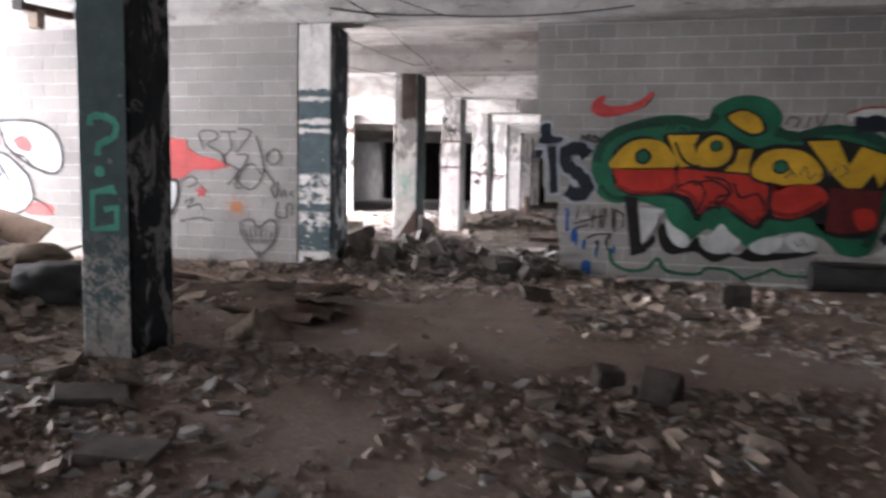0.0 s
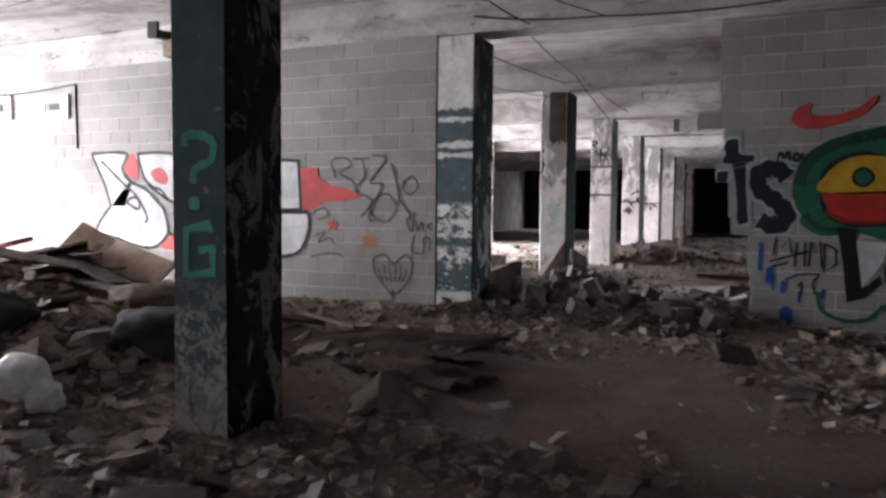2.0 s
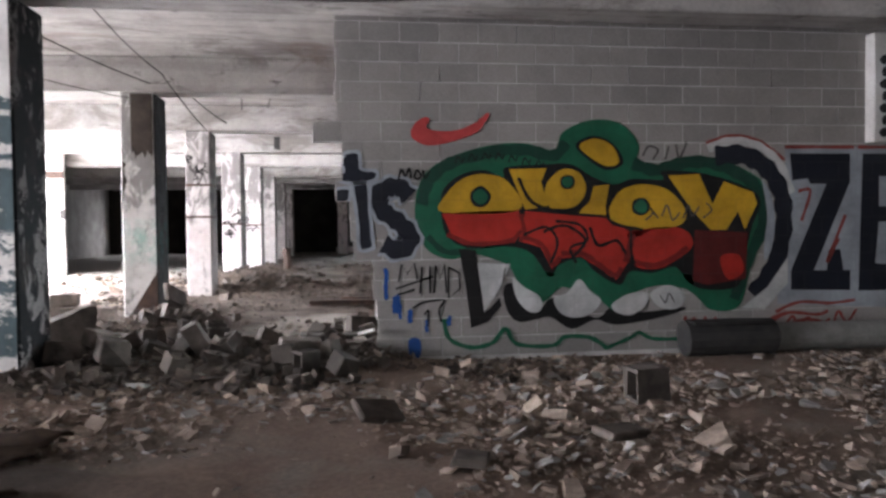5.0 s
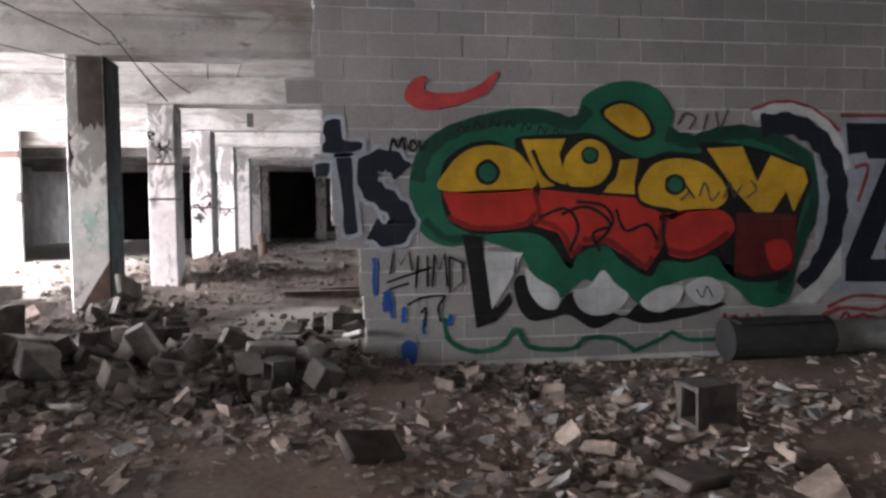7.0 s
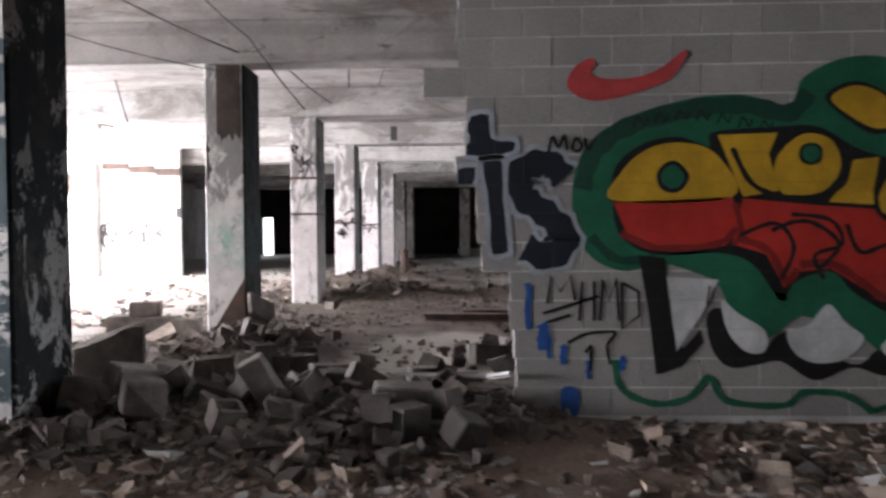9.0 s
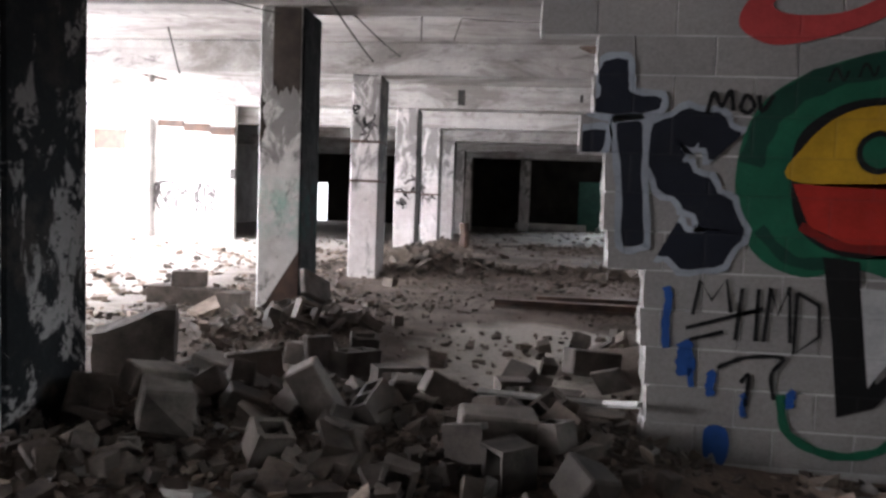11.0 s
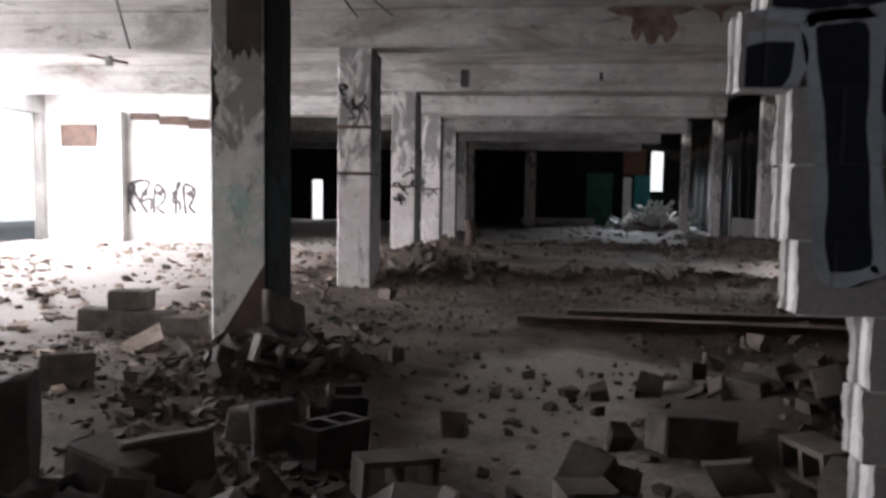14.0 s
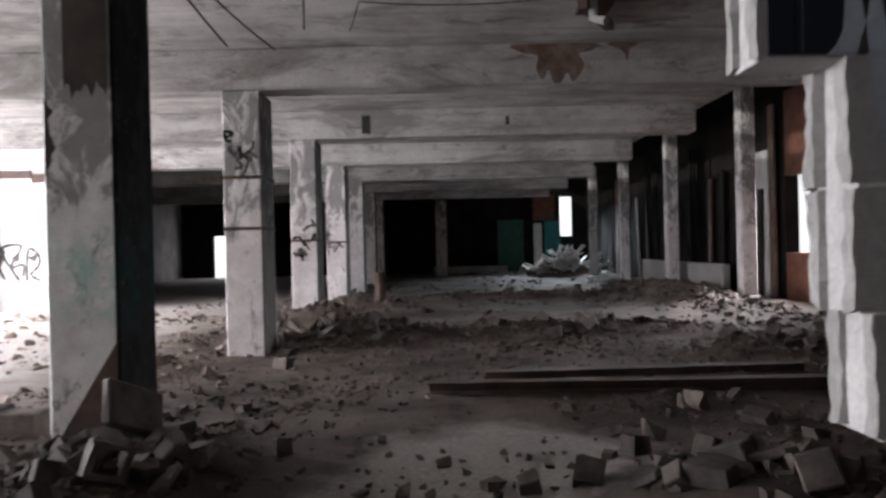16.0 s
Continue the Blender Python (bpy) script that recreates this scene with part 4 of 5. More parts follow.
for line, soft in ((TOP_A, True), (FOOT_A, True), (OUT_B, False), (OUT_I, True), (OUT_U, True)):
    blob("white_fill", left_letters, P_WHITE, 0.6, 10.18, line, soft)
for line in (TOP_A[:3] + FOOT_A[:3], FOOT_A[2:9], FOOT_A[8:] + TOP_A[6:] + TOP_A[:1], OUT_B + OUT_B[:1], OUT_I[:3], OUT_I[2:], OUT_U[:2], OUT_U[1:]):
    stroke("black_outline", left_letters, P_BLACK, 1.5, 10.18, line, 0.05, len(line) < 4)
for line in ([(-9.2, 2.0), (-8.76, 1.66), (-8.45, 1.43), (-8.26, 1.14), (-8.3, 1.05)], [(-8.69, 1.37), (-8.53, 1.43), (-8.41, 1.37), (-8.45, 1.25), (-8.69, 1.37)], [(-8.2, 1.6), (-7.98, 1.54), (-7.84, 1.4)], [(-7.85, 0.92), (-7.6, 0.8), (-7.5, 0.66)]):
    stroke("black_outline", left_letters, P_BLACK, 1.5, 10.18, line, 0.04)
blob("red_fill", left_letters, P_PINK, 1, 10.18, [(-8.72, 1.88), (-8.63, 2.04), (-8.52, 2.09), (-8.44, 1.95), (-8.43, 1.72), (-8.56, 1.72)])
blob("red_fill", left_letters, P_PINK, 1, 10.18, [(-8.18, 1.8), (-7.99, 1.87), (-7.84, 1.74), (-7.88, 1.63), (-8.06, 1.66)])
blob("red_fill", left_letters, P_PINK, 0.4, 10.18, [(-8.0, 0.68), (-7.8, 0.86), (-7.5, 0.8), (-7.55, 0.66)])
blob("red_flash", left_letters, P_PINK, 0.3, 10.18, [(-5.5, 1.85), (-5.22, 1.83), (-5.2, 1.72), (-4.99, 1.59), (-4.78, 1.56), (-4.49, 1.45), (-4.81, 1.39), (-5.11, 1.39), (-5.29, 1.26), (-5.5, 1.27)], True)
for line in ([(-4.93, 1.69), (-4.99, 1.92), (-4.78, 1.95), (-4.69, 1.86), (-4.87, 1.76), (-4.66, 1.64), (-4.58, 1.44)], [(-4.67, 1.94), (-4.41, 1.94)], [(-4.53, 1.93), (-4.49, 1.71), (-4.63, 1.54), (-4.38, 1.39), (-4.55, 1.19)], [(-4.38, 1.98), (-4.18, 1.93), (-4.41, 1.64), (-4.24, 1.59), (-4.43, 1.19), (-4.32, 1.14)],
             [(-4.1, 1.88), (-3.99, 1.42), (-4.13, 1.15), (-4.32, 1.17), (-4.41, 1.34), (-4.18, 1.49), (-4.02, 1.34)], [(-3.94, 1.63), (-3.8, 1.7), (-3.72, 1.58), (-3.83, 1.48), (-3.94, 1.55), (-3.92, 1.64)], [(-3.99, 1.42), (-3.83, 1.22), (-3.88, 1.15), (-3.8, 1.01), (-3.77, 1.25)],
             [(-3.75, 1.15), (-3.72, 1.03), (-3.67, 1.13), (-3.64, 1.02)], [(-3.53, 1.12), (-3.59, 1.08), (-3.52, 1.04)], [(-3.77, 0.96), (-3.8, 0.77), (-3.64, 0.75), (-3.64, 0.92), (-3.56, 0.92), (-3.56, 0.77)], [(-5.3, 1.22), (-5.12, 1.3), (-5.05, 1.2), (-5.2, 1.14)],
             [(-5.26, 0.92), (-5.1, 0.98), (-5.2, 0.84), (-5.02, 0.9), (-4.96, 0.82)], [(-5.33, 0.64), (-5.0, 0.7), (-4.8, 0.66)]):
    stroke("tag_stroke", left_tag, P_TAG, 1, 10.18, line, 0.026)
blob("red_star", left_tag, P_PINK, 1, 10.18, [(-4.97, 1.17), (-4.94, 1.11), (-4.87, 1.11), (-4.93, 1.06), (-4.9, 0.99), (-4.97, 1.03), (-5.04, 0.99), (-5.02, 1.06), (-5.08, 1.12), (-5.01, 1.11)], True)
blob("orange_sun", left_tag, P_ORANGE, 1, 10.18, [(-4.5, 0.93), (-4.42, 0.95), (-4.34, 0.92), (-4.33, 0.83), (-4.42, 0.79), (-4.5, 0.83)])
for k in range(7):
    a = k * 0.9
    stroke("sun_ray", left_tag, P_ORANGE, 1, 10.18, [(-4.42 + 0.11 * math.cos(a), 0.87 + 0.1 * math.sin(a)), (-4.42 + 0.2 * math.cos(a), 0.87 + 0.18 * math.sin(a))], 0.014)
stroke("heart_outline", heart, P_TAG, 1, 10.18, [(-4.07, 0.17), (-4.32, 0.45), (-4.35, 0.65), (-4.18, 0.7), (-4.07, 0.59), (-3.9, 0.71), (-3.8, 0.62), (-3.85, 0.38), (-4.07, 0.17)], 0.026)
for k in range(6):
    stroke("hatching", heart, P_TAG, 1, 10.18, [(-4.29 + k * 0.08, 0.62 - abs(k - 2.5) * 0.03), (-4.26 + k * 0.075, 0.46), (-4.2 + k * 0.05, 0.36)], 0.02)
blob("heart_tip", heart, P_TAG, 1.2, 10.18, [(-4.1, 0.24), (-4.04, 0.24), (-4.05, 0.14), (-4.09, 0.14)])
stroke("question_mark", col1_graffiti, P_AQUA, 0, 5.18, [(-2.79, 1.65), (-2.77, 1.71), (-2.66, 1.71), (-2.58, 1.66), (-2.6, 1.57), (-2.71, 1.52), (-2.73, 1.44)], 0.05)
blob("dot", col1_graffiti, P_AQUA, 0, 5.18, [(-2.75, 1.36), (-2.69, 1.36), (-2.68, 1.3), (-2.75, 1.3)])
stroke("letter_g", col1_graffiti, P_AQUA, 0, 5.18, [(-2.61, 1.17), (-2.61, 1.21), (-2.78, 1.18), (-2.79, 0.92), (-2.59, 0.94), (-2.59, 1.08), (-2.69, 1.06)], 0.055, True)
trim_to_wall(letters_ts)
white_wall_tag = graffiti("graffiti_letters", "black outlined letters on the white cross wall")
# greyer than black spray: the glare over these letters is in their paint
for k in range(5):
    x, a, s = -11.45 + k * 0.42, (0.1, 0.24, 0.0, 0.18, 0.05)[k], (1, -1, 1, 1, -1)[k]
    stroke("black_outline", white_wall_tag, P_TAG, 0, 27.2, [(x + a, 0.75), (x + 0.05 + a * s, 1.5), (x + 0.3, 1.35 + a), (x + 0.28 - a, 1.1), (x + 0.1 + a, 0.9 + a), (x + 0.32, 0.75 + a * 0.4)], 0.08)
    blob("dark_fill", white_wall_tag, P_TAG, 0.5, 27.2, [(x + 0.05, 1.3), (x + 0.25, 1.4), (x + 0.22, 1.2)])
blob("brown_patch", col3, M_RUST, -2, 0.0, [(0.06, 0.05), (0.49, 0.75), (0.49, 0.05)], True)

for y, zc, label in ((19.03, 2.55, "black sprayed scrawl high on the whitewashed column"), (23.3, 1.45, "black sprayed scrawl on the whitewashed column"), (27.7, 1.5, "black sprayed scrawl on the whitewashed column")):
    scrawl = graffiti("graffiti_scrawl", label)
    for k in range(6):
        px, pz = -3.42 + random.uniform(0, 0.2), zc + random.uniform(-0.3, 0.3)
        line = [(px, pz)]
        for _ in range(4):
            px, pz = min(max(px + random.uniform(-0.12, 0.16), -3.44), -3.03), pz + random.uniform(-0.14, 0.12)
            line.append((px, pz))
        stroke("scrawl_stroke", scrawl, P_TAG if k % 2 else P_BLACK, k * 0.4, y + 0.008, line, random.uniform(0.02, 0.06))
rust_run = graffiti("rust_stain", "brown rust stain run down over the beam")
M_STAIN = worn("rust_stained_concrete", (0.13, 0.075, 0.05), (0.24, 0.19, 0.16), 5, 30, stained=0.6)
blob("stain", rust_run, M_STAIN, -2, 19.03, [(0.3, 3.93), (1.35, 3.93), (1.3, 3.84), (1.14, 3.8), (1.2, 3.66), (1.12, 3.5), (1.04, 3.45), (0.98, 3.56), (0.9, 3.44), (0.8, 3.44), (0.74, 3.6), (0.66, 3.47), (0.58, 3.62), (0.6, 3.78), (0.42, 3.82)])
blob("stain", rust_run, M_STAIN, -2, 19.03, [(1.5, 3.93), (1.9, 3.93), (1.8, 3.85), (1.76, 3.7), (1.7, 3.82)])
rust_run["category"] = "stain"

# a dark board put in place of a hole, its shade in the colour
ob = tagged(new("wall_opening"), "dark board for the shaded hole high in the white cross wall", "hatch")
ob.location = (-12.7, 27.19, 2.75)
part("board", boxed(-0.5, 0.5, -0.03, 0.0, -0.25, 0.35, wobble=0.02), M_RUST, ob)
part("frame", boxed(-0.6, 0.6, -0.05, 0.0, 0.36, 0.44), M_CONC, ob)

def sagging_plaster():
    """Dark strip of ceiling plaster that hangs aslant, built as three ragged boards."""
    ob = tagged(new("lining_board"), "dark sagging strip of ceiling plaster hanging aslant on the white wall", "board")
    ob.location = (-10.0, 27.16, 3.2)
    for x0, x1, z0, z1 in ((-1.2, -0.42, 0.02, 0.2), (-0.42, 0.4, -0.1, 0.11), (0.4, 1.15, -0.2, 0.02)):
        part("board", boxed(x0, x1 - 0.01, -0.03, 0.03, z0, z1, bevel=0.006, wobble=0.02), M_RUST, ob)


sagging_plaster()

# ---- column fittings ----
for col in [o for o in bpy.data.objects if o.name.startswith("column") and abs(o.location.x + 3.48) < 0.01 and 19 < o.location.y < 28]:
    zs = (1.62, 2.28) if col.location.y < 20 else (1.5,)
    for z in zs:
        bm = bmesh.new()
        for a in ((-0.012, 0.512, -0.006, 0.01), (-0.012, 0.512, 0.68, 0.694), (-0.012, -0.001, 0.01, 0.68), (0.501, 0.512, 0.01, 0.68)):
            box(bm, *a, z, z + 0.045)
        part("strap", bm, M_RUST, col, "black rusted steel strap")
M_TARRED = worn("tarred_brown_plaster", (0.075, 0.058, 0.047), (0.035, 0.028, 0.024), 5, 40)
ragged = [(0.16 + 0.31 * k / 16, 2.5 + 0.16 * noise.noise(Vector((k * 0.45, 0, 0))) + 0.1 * noise.noise(Vector((k * 1.3, 4, 0)))) for k in range(17)]
blob("smoke_stain", col3, M_TARRED, -2.5, 0.0, [(0.47, BEAM_Z - 0.02), (0.16, BEAM_Z - 0.02)] + ragged, True)
ragged = [(0.03 + 0.09 * max(0.1, 0.5 + noise.noise(Vector((k * 0.6, 9, 0)))) * math.sin(math.pi * (k + 0.5) / 12), 1.9 + 0.05 * k) for k in range(12)]
blob("smoke_stain", col3, M_TARRED, -2.5, 0.0, [(0.022, 2.45), (0.022, 1.9)] + ragged, True)
# black boxes on the beam face stand for the shade inside its sockets
for x, z0 in ((-2.1, 3.5), (0.6, 3.62)):
    tagged(new("beam_pocket", mesh_of("beam_pocket", boxed(x, x + 0.16 if x < 0 else x + 0.07, 23.285, 23.31, z0, z0 + (0.34 if x < 0 else 0.16)), M_CABLE)), "black box for the shade inside a beam socket", "socket")


def cable(label, pts, r=0.007):
    line = []
    for i in range(len(pts) - 1):
        a, b = Vector(pts[i]), Vector(pts[i + 1])
        for k in range(8):
            t = k / 8
            p = a.lerp(b, t)
            p.z -= 0.1 * (b - a).length * t * (1 - t)
            line.append(p)
    line.append(Vector(pts[-1]))
    tagged(new("cable", mesh_of("cable", tube(line, r, 5), M_CABLE)), label, "cable")


HANG = "loose black cable sagging under the ceiling"
cable(HANG, [(-11, 8.4, 3.9), (-7.4, 8.2, 3.88), (-3.0, 8.0, 3.9), (-1.4, 10.16, 3.45)])
cable(HANG, [(-9.5, 7.2, 3.92), (-5.0, 7.0, 3.9), (-2.6, 9.6, 3.6), (-2.3, 10.15, 3.45)], 0.009)
cable(HANG, [(-3.0, 10.16, 3.6), (-1.5, 10.16, 3.46), (1.0, 10.17, 3.5)], 0.01)
cable(HANG, [(-9, 13.0, 3.93), (-5.5, 13.6, 3.8), (-3.2, 14.7, 3.3)])
cable(HANG, [(-3.0, 12.2, 3.93), (-2.75, 14.3, 3.6), (-2.3, 15.2, 2.9)], 0.009)
cable(HANG, [(-4.2, 12.5, 3.93), (-2.6, 15.6, 3.5), (-2.2, 16.4, 3.2)], 0.009)
cable(HANG, [(-1.6, 17.2, 3.6), (-1.5, 17.2, 3.9), (0.5, 17.3, 3.93), (2.2, 17.2, 3.92)])
cable(HANG, [(-6.2, 18.0, 3.92), (-6.0, 18.0, 3.2)], 0.014)
cable(HANG, [(-2.0, 16.8, 3.93), (-2.0, 16.8, 3.5)], 0.01)
cable("thin black conduit line on the block wall", [(-13.4, 10.165, 3.22), (-9.72, 10.165, 3.2), (-9.7, 10.165, 2.2)], 0.014)
for x, y in ((-7.8, 17.2), (-8.2, 21.0)):
    ob = tagged(new("ceiling_lamp"), "broken lamp holder hanging from wires under the slab", "lamp")
    ob.location = (x, y, SLAB_Z - 0.004)
    part("wire", tube([(0, 0, 0), (0.08, 0, -0.25)], 0.008, 5), M_CABLE, ob)
    part("bracket", boxed(-0.45, 0.45, -0.03, 0.03, -0.3, -0.26, m=pose(0, 0, 0, 0, 9, 20)), M_RUST, ob)
    part("holder", tube([(0.1, 0, -0.24), (0.1, 0, -0.42)], 0.07, 9), M_CONC, ob)
ob = tagged(new("wall_bracket"), "rusty steel bracket with torn cloth fixed to the beam", "bracket")
ob.location = (-7.1, 10.18, 3.62)
part("arm", boxed(-0.07, 0.07, -0.95, 0, -0.05, 0.05, bevel=0.01, m=pose(0, 0, 0, 4, 0, 0)), M_RUST, ob)
part("end_plate", boxed(-0.08, 0.08, -1.0, -0.95, -0.12, 0.08), M_CABLE, ob)
part("torn_cloth", boxed(-0.1, 0.1, -0.7, -0.62, -0.32, -0.05, wobble=0.03), M_CLOTH, ob)
ob = tagged(new("ceiling_bracket"), "rusty broken steel hanger on the stained ceiling", "bracket")
ob.location = (1.05, 17.6, SLAB_Z - 0.003)
part("arm", boxed(-0.05, 0.05, -0.7, 0.7, -0.16, -0.05, m=pose(0, 0, 0, 6, 0, -25)), M_RUST, ob)
part("plate", boxed(-0.2, 0.15, -0.2, 0.2, -0.04, 0.0), M_RUST, ob)
part("knuckle", tube([(-0.15, -0.5, 0.0), (-0.15, -0.5, -0.3), (-0.05, -0.62, -0.36)], 0.05, 7), M_CONC, ob)


def small_window(x, z, w, h):
    ob = tagged(new("vent_window"), "small white framed vent window high in the block wall", "window", "vent windows")
    ob.location = (x, 10.17, z)
    bm = bmesh.new()
    for a in ((-w / 2, w / 2, h / 2 - 0.1, h / 2), (-w / 2, w / 2, -h / 2, -h / 2 + 0.1), (-w / 2, -w / 2 + 0.16, -h / 2 + 0.1, h / 2 - 0.1), (w / 2 - 0.16, w / 2, -h / 2 + 0.1, h / 2 - 0.1)):
        box(bm, a[0], a[1], -0.04, 0.0, a[2], a[3])
    part("frame", bm, M_WHITE, ob)
    part("grille", boxed(-w / 2 + 0.16, w / 2 - 0.16, -0.02, 0.0, -h / 2 + 0.1, h / 2 - 0.1), M_CONC, ob)
    # no hole here: a black plate gives the dark of the vent
    part("opening", boxed(-w / 2 + 0.24, w / 2 - 0.2, -0.026, -0.021, -h / 2 + 0.15, h / 2 - 0.13), M_CABLE, ob)


pier = boxed(5.5, 5.95, 10.7, 10.846, 2.24, BEAM_Z - 0.004, bevel=0.012)
structure("wall_mural_pier", pier, M_WHITE, "white plastered pier with black blots on the mural wall")
blots = graffiti("graffiti_blots", "row of black sprayed blots on the white pier")
for k in range(7):
    blob("black_blot", blots, P_BLACK, 0, 10.7, [(5.56 + 0.03 * (k % 2), 2.34 + k * 0.13), (5.62, 2.4 + k * 0.13), (5.68 + 0.02 * (k % 3), 2.35 + k * 0.13), (5.62, 2.29 + k * 0.13)])
tagged(new("meter_box", mesh_of("meter_box", boxed(-8.99, -8.83, 27.1, 27.198, 1.75, 2.05, bevel=0.01), M_CABLE)), "small black meter box on the white cross wall", "box")
small_window(-10.2, 2.86, 0.68, 0.38)
small_window(-11.55, 2.9, 0.72, 0.4)

# ---- far end and side bay ----
def panel_thing(name, label, cat, a, material, tilt=(0, 0, 0)):
    w, d, h = a[3], a[4], a[5]
    ob = new(name, mesh_of(name, boxed(-w / 2, w / 2, -d / 2, d / 2, 0, h, bevel=min(w, d, h) * 0.12), material))
    ob.matrix_world = pose(a[0], a[1], a[2], *tilt)
    return tagged(ob, label, cat)


panel_thing("steel_door", "dull green steel door leaning by the end wall", "door", (3.0, 45.9, 0.0, 1.3, 0.08, 2.6), worn("dull_green_paint", (0.03, 0.09, 0.07), (0.02, 0.06, 0.05), 3, 30))
panel_thing("steel_door", "teal painted steel door at the end wall", "door", (5.1, 45.9, 0.0, 0.8, 0.08, 2.5), M_TEAL)
panel_thing("wall_panel", "bare orange-brown panel over the teal door", "panel", (4.75, 46.35, 2.55, 1.1, 0.1, 1.3), M_RUSTWALL)
panel_thing("curtain_strip", "pale torn sheet hanging between two doors", "sheet", (4.35, 45.8, 0.2, 0.4, 0.06, 2.2), M_WHITE)
panel_thing("parapet", "low pale concrete upstand before the end wall", "ledge", (0.9, 44.8, 0.0, 3.6, 0.2, 0.35), M_CONC)
for k in range(34):
    y = 26.0 + k * 0.58 + random.uniform(-0.2, 0.2)
    h = random.uniform(2.4, 4.4)
    panel_thing("wall_board", "dark board standing against the side wall", "board", (6.9 - random.uniform(0, 0.12), y, 0.0, 0.05, random.uniform(0.08, 0.34), h), M_DARKWALL if k % 6 else M_RUST, (0, random.uniform(-1.5, 1.5), 0))
panel_thing("brick_upstand", "low pale block upstand along the side bay", "ledge", (6.4, 31.0, 0.0, 0.2, 7.0, 0.75), M_BLOCKS)
panel_thing("grey_panel", "grey wall board beside the broken opening", "panel", (6.9, 26.7, 0.0, 0.08, 1.0, 3.4), M_CONC)
for k in range(110):
    x, y = 4.9 + random.gauss(0, 0.85), 41.5 + random.gauss(0, 0.45)
    slat = panel_thing("white_slat", "white plastic slat in the heap by the end wall", "slat", (x, y, float(ground_z(x, y)) + random.uniform(-0.02, 0.12), random.uniform(0.05, 0.22), 0.03, random.uniform(0.35, 1.2)), M_WHITE, (random.uniform(45, 100), random.uniform(-35, 35), random.uniform(0, 360)))
    slat["group"] = "white slat heap"


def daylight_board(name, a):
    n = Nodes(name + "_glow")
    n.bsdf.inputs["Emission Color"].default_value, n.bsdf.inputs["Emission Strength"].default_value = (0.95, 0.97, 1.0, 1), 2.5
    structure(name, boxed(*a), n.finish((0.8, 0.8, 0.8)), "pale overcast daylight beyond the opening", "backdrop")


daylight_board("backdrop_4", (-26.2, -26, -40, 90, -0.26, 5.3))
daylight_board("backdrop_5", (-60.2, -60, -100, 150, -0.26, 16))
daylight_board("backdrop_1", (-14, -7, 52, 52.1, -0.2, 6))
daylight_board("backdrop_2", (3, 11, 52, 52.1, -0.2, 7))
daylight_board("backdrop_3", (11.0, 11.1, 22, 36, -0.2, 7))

# ---- loose things ----
def block_bm(cells=2, broken=0.0):
    """Hollow concrete block in one piece, with two cells or as a broken half."""
    l, w = 0.39 if cells == 2 else 0.21, 0.032
    xs = [-l / 2, -l / 2 + w, -w / 2, w / 2, l / 2 - w, l / 2] if cells == 2 else [-l / 2, -l / 2 + w, l / 2 - w, l / 2]
    ys = [-0.095, -0.065, 0.065, 0.095]
    bm = bmesh.new()
    grid = {}
    for i, x in enumerate(xs):
        for j, y in enumerate(ys):
            for k, z in enumerate((-0.095, 0.095)):
                grid[i, j, k] = bm.verts.new((x + random.uniform(-broken, broken), y + random.uniform(-broken, broken), z + random.uniform(-broken, broken) * 2))
    full = {(i, j) for i in range(len(xs) - 1) for j in range(3) if not (j == 1 and i % 2 == 1)}
    for i, j in full:
        bm.faces.new([grid[q] for q in ((i, j, 1), (i + 1, j, 1), (i + 1, j + 1, 1), (i, j + 1, 1))])
        bm.faces.new([grid[q] for q in ((i, j, 0), (i, j + 1, 0), (i + 1, j + 1, 0), (i + 1, j, 0))])
        for di, dj, a, b in ((-1, 0, (i, j + 1), (i, j)), (1, 0, (i + 1, j), (i + 1, j + 1)), (0, -1, (i, j), (i + 1, j)), (0, 1, (i + 1, j + 1), (i, j + 1))):
            if (i + di, j + dj) not in full:
                bm.faces.new([grid[q] for q in ((*a, 0), (*b, 0), (*b, 1), (*a, 1))])
    return bm


def solid_bm(w, d, h, wobble):
    bm = boxed(-w / 2, w / 2, -d / 2, d / 2, -h / 2, h / 2, bevel=0.012, wobble=wobble)
    return bm


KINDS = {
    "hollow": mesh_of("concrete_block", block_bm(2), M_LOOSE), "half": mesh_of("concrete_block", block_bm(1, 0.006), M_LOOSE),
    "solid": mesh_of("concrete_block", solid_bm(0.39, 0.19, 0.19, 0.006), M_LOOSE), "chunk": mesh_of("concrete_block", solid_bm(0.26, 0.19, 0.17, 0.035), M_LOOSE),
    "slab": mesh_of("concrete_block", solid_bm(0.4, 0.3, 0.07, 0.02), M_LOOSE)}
LABELS = {"hollow": "grey hollow concrete block fallen in the rubble", "half": "broken half of a hollow concrete block in the rubble", "solid": "grey solid concrete block lying in the rubble",
          "chunk": "broken lump of concrete block in the rubble", "slab": "flat broken concrete slab lying on dirt"}


def loose(kind, x, y, dz, rx, ry, rz, s=1.0):
    ob = new("concrete_block", KINDS[kind])
    ob.matrix_world = pose(x, y, float(ground_z(x, y)) + dz, rx, ry, rz) @ Matrix.Scale(s, 4)
    tagged(ob, LABELS[kind], "block", "fallen concrete blocks")


